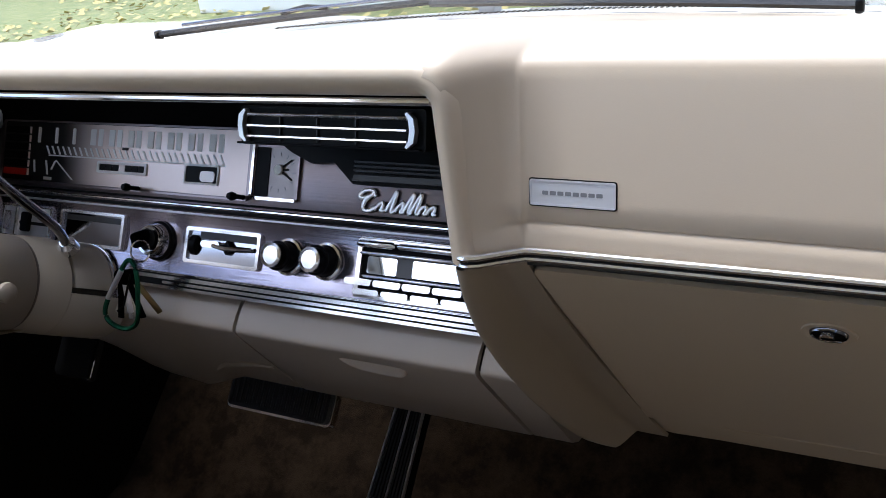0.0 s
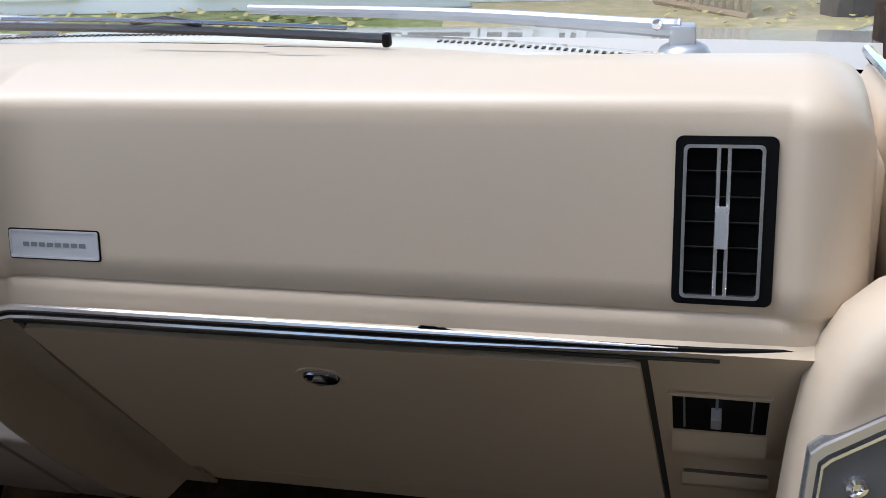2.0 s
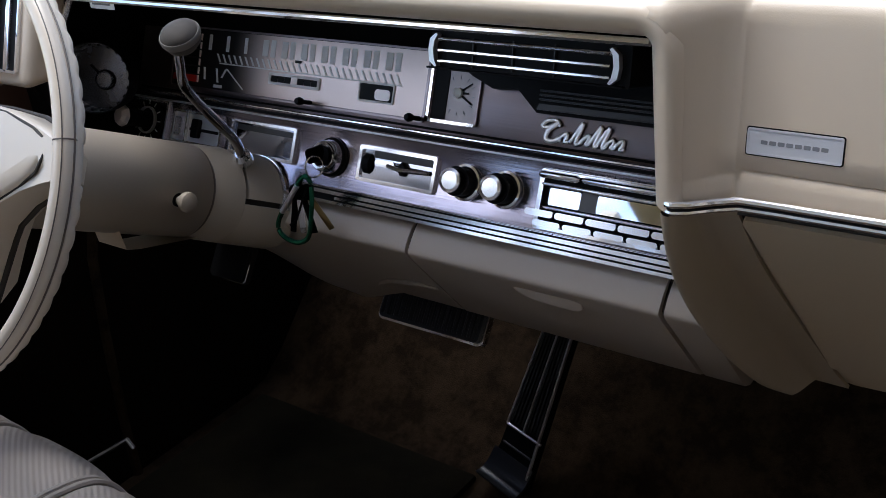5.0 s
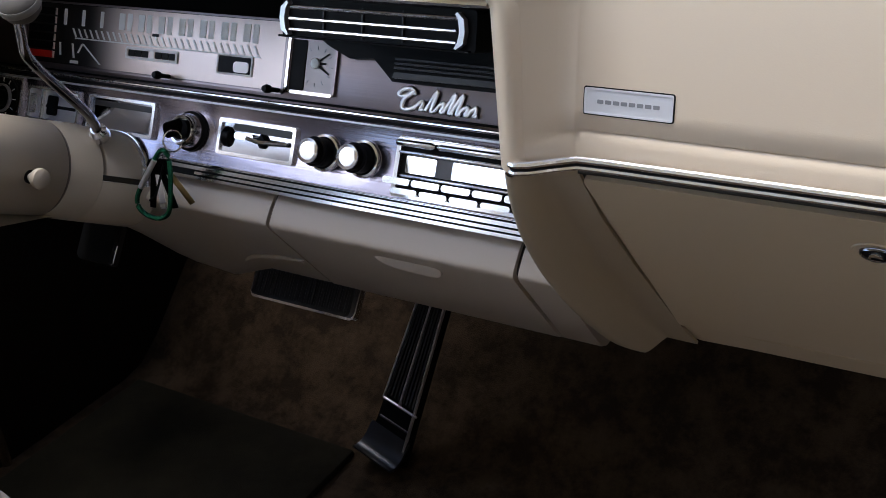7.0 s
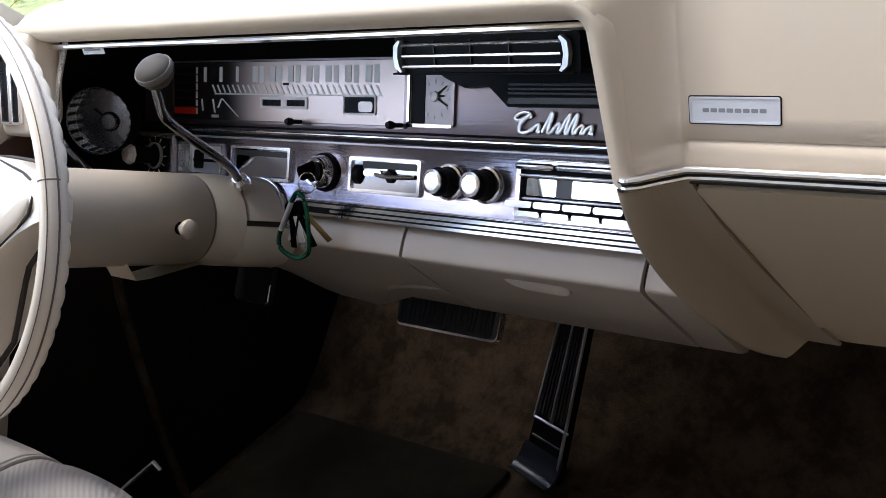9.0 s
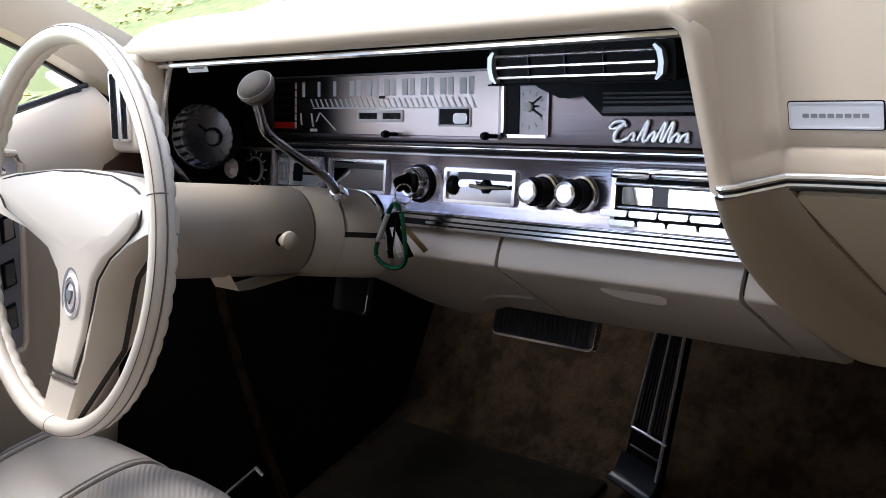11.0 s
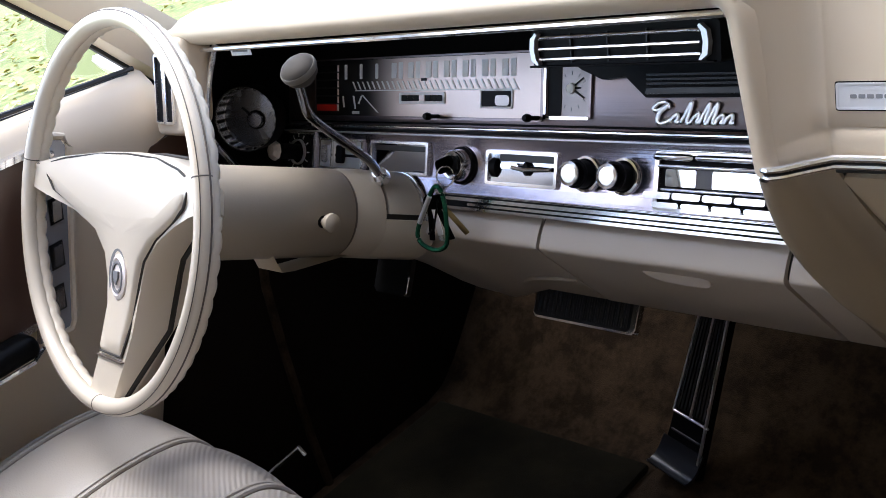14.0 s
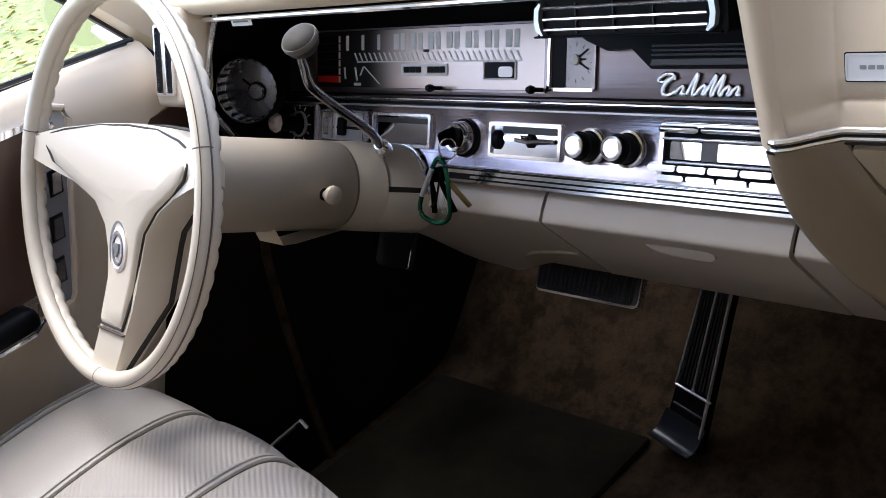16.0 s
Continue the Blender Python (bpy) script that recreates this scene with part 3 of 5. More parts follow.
bulge = curve_through([under @ Vector(p) for p in ((-0.335, -0.133, 0.000), (-0.313, -0.114, 0.0015), (-0.282, -0.0915, 0.0015), (-0.240, -0.0775, 0.0015), (-0.206, -0.0745, 0.0005))], 4)
part("panel_bead", tube(bulge, [0.0016 + 0.0016 * math.sin(math.pi * k / (len(bulge) - 1)) for k in range(len(bulge))], 8), LPANEL, dash, "raised bead round the pedal bulge")

# control strip
S = face((0, 0.057, 0.466), 27)
hollow = []
for x in (-0.668, -0.3, 0.0, 0.092):
    hollow.append([S @ Vector((x, v, w)) for v, w in [(0.084 * k / 10, 0.0060 * (0.2 * k - 1) ** 2 - 0.0010) for k in range(11)] + [(0.084, -0.012), (0.0, -0.012)]])
part("control_strip", skin(hollow), PLUM, dash, "brushed plum metal control strip")
part("strip_channel", plate(round_rect(-0.345, 0.091, -0.0042, 0.0126, 0.001), -0.004, 0.0050, S), BLACK, dash)
for x0, v, h, w in ((-0.62, -0.0040, 0.0030, 0.0092), (-0.30, 0.0008, 0.0028, 0.0085), (-0.335, 0.0054, 0.0036, 0.0078), (-0.355, 0.0108, 0.0016, 0.0060)):
    part("chrome_strip", plate(round_rect(x0, 0.091, v, v + h, 0.0012), -0.004, w, S, 0.0009), BRIGHTC, dash)
for v, r, mm in ((0.0745, 0.0013, SATIN), (0.0785, 0.0020, BLACK), (0.0825, 0.0017, CHROME)):
    part("upper_strip", tube([S @ Vector((x, v, 0.0045 - 0.25 * (0.084 - v))) for x in (-0.655, -0.3, 0.0, 0.091)], r, 8), mm, dash)


def knob(name, u, v, r, h, parent, mats=(BLACK, CHROME)):
    m = S @ pose(u, v, 0)
    k = part(name, lathe([(r * 1.12, 0), (r * 1.1, 0.003), (r * 0.98, 0.004), (r * 0.98, h * 0.6), (r * 0.86, h * 0.64), (r * 0.84, h - 0.002), (r * 0.75, h)], m), mats[0], parent, "black and chrome knob")
    part("knob_face", lathe([(r * 0.84, h - 0.001), (r * 0.84, h + 0.0008), (r * 0.66, h + 0.0018), (r * 0.62, h + 0.001), (0, h + 0.0012)], m), mats[1], k)
    part("knob_collar", lathe([(r * 1.3, 0), (r * 1.26, 0.0022), (r * 1.0, 0.003), (r * 1.0, 0.0)], m), CHROME, k)
    part("knob_band", lathe([(r * 1.0, h * 0.56), (r * 1.02, h * 0.58), (r * 1.02, h * 0.66), (r * 0.9, h * 0.68)], m), BLACK, k)
    return k


SATKNOB = material("bright_knob_face", (0.95, 0.95, 0.96), 0.25, 1.0, vary=0.05)
BLUEFACE = material("polished_grey_metal", (0.48, 0.50, 0.57), 0.12, 1.0, vary=0.1)
SMOKE = material("smoked_mirror_glass", (0.30, 0.33, 0.41), 0.05, 1.0, vary=0.1)
DIALG = material("mirrored_dial_glass", (0.82, 0.86, 0.89), 0.03, 1.0, vary=0.04)
knob("radio_knob", -0.1470, 0.0425, 0.0138, 0.026, dash, (BLACK, SATKNOB))
knob("radio_knob", -0.1015, 0.0425, 0.0138, 0.026, dash, (BLACK, SATKNOB))
H = S @ pose(-0.6205, 0.047, 0)
lamp_knob = part("headlamp_knob", lathe([(0.0100, 0), (0.0100, 0.030), (0.0125, 0.034), (0.0125, 0.038), (0.009, 0.0385)], H, 24), BLACK, dash, "black barrelled knob with a faceted chrome end")
part("knob_face", lathe([(0.0090, 0.036), (0.0128, 0.0385), (0.0120, 0.0430), (0.0075, 0.0465), (0, 0.0475)], H, 8), DIALF, lamp_knob, "faceted chrome end", sharp=10)
part("knob_collar", rim(round_rect(-0.0165, 0.0165, -0.0165, 0.0165, 0.0160), round_rect(-0.0145, 0.0145, -0.0145, 0.0145, 0.0140), 0.003, 0.0065, H), SATIN, lamp_knob)
ring = part("headlamp_dial", lathe([(0.026, 0), (0.026, 0.003), (0.020, 0.004), (0.019, 0.002), (0.013, 0.002)], H), BLACK, dash, "black marked ring round the knob")
for k in range(12):
    part("ring_mark", box(-0.0006, 0.0006, 0.019, 0.024, 0.0032, 0.0042), WHITE, ring).data.transform(H @ Matrix.Rotation(2 * math.pi * k / 12, 4, "Z"))
# heater slide
slide = part("heater_control", rim(round_rect(-0.2805, -0.1815, 0.0252, 0.0615, 0.003), round_rect(-0.2768, -0.1852, 0.0287, 0.0578, 0.002), -0.001, 0.0035, S), BRIGHTC, dash, "chrome framed heater control")
part("slide_face", plate(round_rect(-0.278, -0.184, 0.0275, 0.059, 0.002), -0.001, 0.0008, S), BLUEFACE, slide)
part("slide_shade", plate(round_rect(-0.262, -0.186, 0.0505, 0.0578, 0.001), 0.0008, 0.0012, S), DIALD, slide)
part("slide_track", plate(round_rect(-0.260, -0.187, 0.0425, 0.0465, 0.0015), 0.0008, 0.0013, S), BLACK, slide)
part("slide_lever", plate(round_rect(-0.2545, -0.2300, 0.0425, 0.0490, 0.0030), 0.001, 0.008, S, 0.002), CHROME, slide)
part("slide_lever", tube([S @ Vector((-0.238, 0.0448, 0.008)), S @ Vector((-0.222, 0.0425, 0.007)), S @ Vector((-0.188, 0.0445, 0.006))], 0.0022, 8), CHROME, slide)
part("slide_pointer", plate([(-0.222, 0.037), (-0.216, 0.044), (-0.222, 0.051), (-0.227, 0.044)], 0.001, 0.006, S, 0.001), BLACK, slide)
part("thumb_wheel", lathe([(0.010, -0.005), (0.0112, -0.004), (0.0112, 0.004), (0.010, 0.005)], S @ pose(-0.2685, 0.0435, -0.004, 0, 90, 0)), BLACK, slide)
# small window left of the key
win = part("warning_window", rim(round_rect(-0.4735, -0.3715, 0.028, 0.0660, 0.003), round_rect(-0.4698, -0.3752, 0.0315, 0.0630, 0.002), -0.001, 0.0040, S), WORNC, dash, "chrome framed dark window")
part("window_face", plate(round_rect(-0.471, -0.3740, 0.030, 0.0640, 0.002), -0.001, 0.0006, S), SMOKE, win, "smoked mirror glass")
part("window_bar", plate(round_rect(-0.466, -0.379, 0.0550, 0.0612, 0.001), 0.0006, 0.0012, S), DIALD, win)
part("lamp_panel_edge", plate([(-0.6480, 0.0700), (-0.5885, 0.0700), (-0.5885, 0.0280), (-0.5855, 0.0280), (-0.5855, 0.0730), (-0.6480, 0.0730)], -0.001, 0.004, S), WORNC, dash)
sw = part("switch_panel", rim(round_rect(-0.5765, -0.489, 0.028, 0.0665, 0.003), round_rect(-0.5730, -0.4925, 0.031, 0.0635, 0.002), -0.001, 0.003, S), WORNC, dash, "bright framed switch panel")
part("switch_face", plate(round_rect(-0.5735, -0.492, 0.030, 0.064, 0.002), -0.001, 0.0006, S), SATIN, sw)
part("switch_divider", box(-0.5515, -0.5490, 0.031, 0.063, 0.0, 0.004), WORNC, sw).data.transform(S)
part("switch_slot", plate(round_rect(-0.5460, -0.4960, 0.0440, 0.0475, 0.001), 0.0006, 0.0012, S), BLACK, sw)
for u in (-0.562, -0.532):
    part("rocker_switch", plate(round_rect(u - 0.006, u + 0.006, 0.036, 0.058, 0.003), 0, 0.006, S, 0.002), WORNC if u < -0.55 else BLACK, sw)
# ignition lock
ign = part("ignition_lock", lathe([(0.0180, 0), (0.0180, 0.006), (0.0168, 0.0085), (0.0162, 0.0145), (0.0148, 0.0165), (0.0125, 0.0155), (0.0118, 0.010), (0, 0.010)], S @ pose(-0.3195, 0.043, 0)), BRIGHTC, dash, "round chrome ignition lock")
part("lock_collar", lathe([(0.0205, -0.001), (0.0205, 0.0028), (0.0188, 0.0042), (0.0180, 0.0042)], S @ pose(-0.3195, 0.043, 0), 32), BLACK, ign)
part("lock_barrel", lathe([(0.0105, 0.010), (0.0102, 0.0165), (0.007, 0.018), (0, 0.018)], S @ pose(-0.3195, 0.043, 0)), BLACK, ign)
# radio
radio = part("radio", rim(round_rect(-0.064, 0.092, 0.014, 0.068, 0.003), round_rect(-0.0595, 0.0875, 0.017, 0.065, 0.002), -0.001, 0.005, S), CHROME, dash, "chrome fronted radio with push buttons")
part("radio_back", plate(round_rect(-0.061, 0.09, 0.013, 0.067, 0.002), -0.001, 0.0012, S), BLACK, radio)
for u0, u1, name in ((-0.0525, -0.0205, "dial_pane"), (-0.0040, 0.0700, "dial_pane"), (0.0705, 0.0860, "dial_end")):
    part(name, plate(round_rect(u0, u1, 0.0365, 0.0520, 0.002), 0.0012, 0.0042, S, 0.0008), DIALG if u0 < 0.06 else GREYI, radio, "mirrored dial glass" if u0 < 0.06 else "")
part("dial_divider", plate([(-0.0205, 0.0360), (-0.0040, 0.0360), (-0.0040, 0.0525), (-0.0205, 0.0525)], 0.0012, 0.0036, S), GREYI, radio)
for u0, u1, v, r in ((-0.0600, 0.0880, 0.0545, 0.0019), (-0.0640, -0.0250, 0.0628, 0.0036), (-0.0205, 0.0890, 0.0628, 0.0034), (-0.0600, 0.0880, 0.0685, 0.0012), (-0.0560, 0.0880, 0.0338, 0.0016)):
    part("radio_bar", tube([S @ Vector((u0 - 0.001, v, 0.0048)), S @ Vector((u0 + 0.002, v, 0.0052)), S @ Vector((u1 - 0.002, v, 0.0052)), S @ Vector((u1 + 0.001, v, 0.0048))], [r * 0.5, r, r, r * 0.5], 10), BRIGHTC, radio)
for k in range(5):
    u = -0.0700 + k * 0.0312
    part("push_button", plate(round_rect(u, u + 0.0292, 0.0252, 0.0312, 0.0028), 0.001, 0.0125, S, 0.0024, 3), BRIGHTC, radio, "bright chrome push button")
    part("push_button", plate(round_rect(u + 0.0085, u + 0.0370 if k < 4 else u + 0.0330, 0.0172, 0.0222, 0.0024), 0.001, 0.0105, S, 0.0021, 3), BRIGHTC, radio, "bright chrome push button")

# instrument fascia
F = face((0, 0.109, 0.54), 24)
part("fascia", box(-0.668, 0.10, -0.012, 0.076, -0.01, 0, 0.001), FASCIA, dash, "brushed dark brown fascia").data.transform(F)
part("bay_back", box(-0.668, 0.10, 0.138, 0.15, 0.605, 0.684), MATT, dash)
part("bay_ceiling", box(-0.665, 0.098, 0.0, 0.15, 0.6845, 0.690), MATT, dash)
part("upper_lamp_bar", tube([(-0.28, 0.06, 0.676), (-0.18, 0.06, 0.676)], 0.004, 8), BLACK, dash)
wall_end = [[(x, y + (dy if y < 0.1 else 0.03), z) for dy, z in ((0.014, 0.69), (-0.014, 0.64), (-0.030, 0.60), (-0.030, 0.575), (-0.016, 0.545), (0.010, 0.49))] for x, y in ((-0.599, -0.011), (-0.604, -0.008), (-0.668, 0.003), (-0.669, 0.14))]
part("bay_end", skin(wall_end, False, False), BLACK, dash)
part("bay_surround", tube(curve_through([(-0.589, 0.000, 0.683), (-0.594, -0.026, 0.64), (-0.598, -0.043, 0.600), (-0.601, -0.042, 0.575), (-0.606, -0.028, 0.545), (-0.616, -0.006, 0.505)], 5), 0.0035, 8), CHROME, dash)
part("brow_chrome", tube([(-0.60, -0.013, 0.6815), (-0.3, -0.013, 0.6815), (0.094, -0.010, 0.6815)], 0.0030, 8), CHROME, dash, "chrome strip under the brow")
for v, r, mm in ((-0.0105, 0.0016, SATIN), (-0.0065, 0.0018, BLACK), (-0.0015, 0.0012, BLACK)):
    part("fascia_strip", tube([F @ Vector((x, v, 0.002)) for x in (-0.66, -0.3, 0.09)], r, 8), mm, dash)
bez = part("speedometer", rim(round_rect(-0.608, -0.216, 0.003, 0.0755, 0.004), round_rect(-0.605, -0.219, 0.005, 0.0735, 0.003), 0, 0.003, F), FASCIA, dash, "wide silver speedometer with white scale")
part("dial_face", plate(round_rect(-0.606, -0.2195, 0.006, 0.073, 0.002), 0, 0.0012, F), FADE, bez, "silver dial, dark at left, with the reflection's falloff painted in")
for k in range(6):
    v = 0.0115 + k * 0.0097
    part("warning_lens", plate(round_rect(-0.601, -0.560, v, v + 0.0078, 0.0008), 0.001, 0.003, F, 0.0006), RED if k == 0 else BLACK, bez)
    part("lens_edge", box(-0.5585, -0.5572, v, v + 0.0078, 0.001, 0.003), DIALF, bez).data.transform(F)
for k in range(10):
    u = -0.545 + 0.0300 * k
    part("speed_figure", plate(round_rect(u, u + (0.005 if k < 3 else 0.009), 0.0500, 0.068, 0.0012), 0.0012, 0.0018, F), WHITE, bez)
    if k > 2:
        part("speed_gap", plate(round_rect(u + 0.0125, u + 0.0200, 0.0495, 0.0685, 0.0012), 0.0012, 0.0016, F), WHITE, bez)
for k in range(30):
    w = -0.530 + 0.0093 * k
    part("scale_mark", plate([(w + 0.006, 0.0375), (w + 0.0088, 0.0375), (w + 0.0028, 0.0470), (w, 0.0470)], 0.0012, 0.0017, F), WHITE, bez)
part("scale_line", plate(round_rect(-0.524, -0.250, 0.0355, 0.0370, 0.0006), 0.0012, 0.0017, F), WHITE, bez)
part("speed_needle", plate(round_rect(-0.402, -0.393, 0.0465, 0.0495, 0.0006), 0.0018, 0.0026, F), BLACK, bez)
odo = part("odometer", rim(round_rect(-0.440, -0.362, 0.0205, 0.0335, 0.002), round_rect(-0.4365, -0.3655, 0.0235, 0.0305, 0.001), 0.001, 0.0028, F), WHITE, bez)
for k in range(7):
    u = -0.4362 + k * 0.0101
    part("odometer_drum", plate(round_rect(u, u + 0.0092, 0.0236, 0.0304, 0.0005), 0.001, 0.0019, F), BLACK if k != 3 else DIALF, odo)
gw = part("gear_window", rim(round_rect(-0.3065, -0.2585, 0.0160, 0.0365, 0.002), round_rect(-0.3045, -0.2605, 0.0180, 0.0345, 0.001), 0.001, 0.0026, F), WHITE, bez)
part("gear_window_face", plate(round_rect(-0.3050, -0.2600, 0.0175, 0.035, 0.001), 0.001, 0.0018, F), BLACK, gw)
part("gear_pointer", plate(round_rect(-0.284, -0.2635, 0.0190, 0.0300, 0.004), 0.0018, 0.0026, F), DIALF, gw)
for u, v, dx, dv in ((-0.548, 0.016, -0.002, 0.014), (-0.525, 0.014, -0.004, 0.016), (-0.512, 0.031, 0.030, -0.021), (-0.519, 0.020, 0.006, 0.010)):
    part("fuel_mark", plate([(u, v), (u + 0.0028, v), (u + dx + 0.0028, v + dv), (u + dx, v + dv)], 0.0012, 0.0018, F), WHITE, bez)
part("fuel_legend", plate(round_rect(-0.530, -0.516, 0.0080, 0.0115, 0.0008), 0.0012, 0.0016, F), WHITE, bez)
for u in (-0.372, -0.222):
    stem = part("reset_stem", tube([F @ Vector((u, 0.0065, 0.002)), F @ Vector((u, 0.0065, 0.020))], 0.0024, 8), BLACK, bez)
    part("stem_knob", lathe([(0.0038, 0.016), (0.0045, 0.020), (0.003, 0.024), (0, 0.0245)], F @ pose(u, 0.0065, 0)), BLACK, stem)
clock = part("clock", rim(round_rect(-0.2115, -0.1535, 0.0065, 0.0600, 0.002), round_rect(-0.2080, -0.1560, 0.0095, 0.0570, 0.001), 0, 0.0035, F), FASCIA, dash, "square clock with chrome edge")
part("clock_edge", plate([(-0.2125, 0.0055), (-0.1545, 0.0055), (-0.1545, 0.0085), (-0.2092, 0.0085), (-0.2092, 0.0600), (-0.2125, 0.0600)], 0.0, 0.0062, F, 0.0008), CHROME, clock)
part("clock_face", plate(round_rect(-0.2090, -0.1550, 0.0085, 0.058, 0.001), 0, 0.0028, F), CLOCKF, clock)
part("clock_side", plate(round_rect(-0.2085, -0.1910, 0.009, 0.0575, 0.001), 0.0028, 0.0036, F), BLACK, clock)
part("clock_hub", lathe([(0.0052, 0.003), (0.0048, 0.0060), (0, 0.0066)], F @ pose(-0.1780, 0.0362, 0)), WHITE, clock)
for a, l, w in ((-30, 0.019, 0.0012), (34, 0.018, 0.0010), (2, 0.012, 0.0016)):
    part("clock_hand", plate([(0, -w), (l, -w * 0.5), (l, w * 0.5), (0, w)], 0.0034, 0.0042, F @ pose(-0.1780, 0.0362, 0, 0, 0, a)), BLACK, clock)
for k in range(12):
    part("hour_mark", box(-0.0004, 0.0004, 0.016, 0.0195, 0.0029, 0.0033), GREYP, clock).data.transform(F @ pose(-0.1780, 0.0335, 0) @ Matrix.Rotation(2 * math.pi * k / 12, 4, "Z"))
# maker's script, drawn as plain flowing strokes
def stroke(name, pts, r):
    return part(name, tube(curve_through([F @ Vector((u + 0.25 * (v - 0.006), v, 0.0035)) for u, v in pts], 5), r, 10, False, 0.4, F.to_3x3() @ Vector((0, 0, 1))), SCRIPT, badge)


SCRIPT = material("bright_script", (0.96, 0.95, 0.95), 0.32, 0.7, vary=0.05)
badge = thing("script_badge", (-0.04, 0.11, 0.54), "bright metal script badge on the fascia", "badge")
stroke("initial_stroke", [(-0.0640, 0.0175), (-0.0690, 0.0225), (-0.0780, 0.0220), (-0.0825, 0.0170), (-0.0760, 0.0155), (-0.0660, 0.0215)], 0.0020)
stroke("initial_stroke", [(-0.0660, 0.0215), (-0.0745, 0.0130), (-0.0740, 0.0050), (-0.0670, 0.0040), (-0.0590, 0.0080)], 0.0025)
for k, (u, h) in enumerate(((-0.0555, 0.008), (-0.0440, 0.0185), (-0.0335, 0.009), (-0.0250, 0.0175), (-0.0170, 0.0175), (-0.0085, 0.008), (0.0005, 0.008))):
    stroke("script_stroke", [(u - 0.0050, 0.0048), (u - 0.0035, 0.0090), (u + 0.0010, 0.0040 + h), (u + 0.0020, h), (u + 0.0010, 0.0050), (u + 0.0050, 0.0052)], 0.0021)
# dark recess below the vent
outlet = part("lower_outlet", plate([(-0.175, 0.062), (0.095, 0.062), (0.095, 0.0275), (-0.084, 0.0270), (-0.108, 0.0465), (-0.135, 0.0440), (-0.160, 0.0535)], 0, 0.010, F, 0.001), BLACK, dash, "black plastic outlet")
part("outlet_lip", plate([(-0.079, 0.0355), (0.095, 0.0365), (0.095, 0.0310), (-0.081, 0.0300)], 0.010, 0.016, F, 0.001), DIALD, outlet)
for v in (0.0385, 0.0425, 0.0465):
    part("outlet_slat", box(-0.080, 0.09, v, v + 0.0018, 0.010, 0.016), RUBBER, outlet).data.transform(F)

# adjustable vent bar
V = face((0, 0.045, 0.6265), 15)
vent = part("air_vent", plate(round_rect(-0.145, 0.048, -0.001, 0.0325, 0.004), -0.06, 0.002, V, 0.002), BLACK, dash, "black louvred vent with chrome bars")
for v in (0.0065, 0.0155, 0.0250):
    part("louvre", tube([V @ Vector((x, v, 0.0055)) for x in (-0.134, -0.05, 0.032)], 0.0016, 8), CHROME, vent)
for u, a in ((-0.139, 1), (0.0365, -1)):
    part("end_cap", plate([(u - 0.003 * a, 0.006), (u + 0.003 * a, 0.0015), (u + 0.005 * a, 0.0025), (u + 0.002 * a, 0.007), (u + 0.0005 * a, 0.0155), (u + 0.002 * a, 0.024), (u + 0.005 * a, 0.0285), (u + 0.003 * a, 0.030), (u - 0.003 * a, 0.025), (u - 0.0045 * a, 0.0155)], 0.0, 0.008, V, 0.001), SATIN, vent)
part("vent_lip", box(-0.147, 0.044, -0.0005, 0.0012, 0.0, 0.006, 0.0005, 1), BLACK, vent).data.transform(V)
for u in (-0.10, -0.06, -0.02):
    part("vane", box(u, u + 0.0012, 0.003, 0.028, 0.0, 0.004), DIALD, vent).data.transform(V)

# climate dial: a deep cup with a notched bright wall
D = face((-0.622, 0.026, 0.578), 14, 40) @ Matrix.Translation((-0.002, 0, 0.010))
dial = part("climate_dial", lathe([(0.0405, -0.040), (0.0405, -0.002), (0.0395, 0.0), (0.0388, -0.001), (0.0385, -0.038), (0.0355, -0.040)], D, 48), BLACK, dash, "round recessed temperature dial with notched bright rim")
DISC = material("spun_grey_disc", (0.22, 0.23, 0.27), 0.26, 0.9, vary=0.3, vscale=60)
part("dial_backing", lathe([(0.0402, -0.0395), (0.0375, -0.050), (0.028, -0.085)], D, 32), MATT, dial)
part("dial_disc", lathe([(0.0365, -0.0300), (0.030, -0.0306), (0.010, -0.0312), (0, -0.0312)], D, 48), DISC, dial, "spun grey metal disc")
part("dial_wall", skin([[D @ Vector((r * math.cos(a), r * math.sin(a), h)) for a in (2 * math.pi * k / 48 for k in range(48))] for r, h in ((0.0388, -0.0020), (0.0380, -0.0040), (0.0370, -0.0300), (0.0362, -0.0306))], True, False), WORNC, dial, "bright chrome inner wall")
for k in range(22):
    part("wall_notch", box(-0.0022, 0.0022, 0.0362, 0.0386, -0.0285, -0.0050, 0.0006, 1), BLACK, dial).data.transform(D @ Matrix.Rotation(2 * math.pi * k / 22, 4, "Z"))
part("dial_hub", lathe([(0.0095, -0.0325), (0.0100, -0.024), (0.0085, -0.0225), (0, -0.0225)], D @ pose(0.004, -0.004, 0)), DISC, dial)
part("hub_ring", lathe([(0.0120, -0.0318), (0.0120, -0.0286), (0.0100, -0.0286)], D @ pose(0.004, -0.004, 0)), BLACK, dial)
part("dial_pointer", box(-0.0016, 0.0016, 0.010, 0.024, -0.0317, -0.0286, 0.0006), BLACK, dial).data.transform(D @ pose(0.004, -0.004, 0, 0, 0, 36))
sticker = part("service_sticker", plate(round_rect(-0.556, -0.515, 0.6690, 0.6795, 0.0006), -0.0003, 0.0003, Matrix.Translation((0, -0.003, 0)) @ pose(0, 0, 0, 90, 0, 0)), WHITE, dash, "small white sticker with printed line")
part("printed_line", box(-0.551, -0.521, -0.0038, -0.0033, 0.6732, 0.6750), GREYP, sticker)

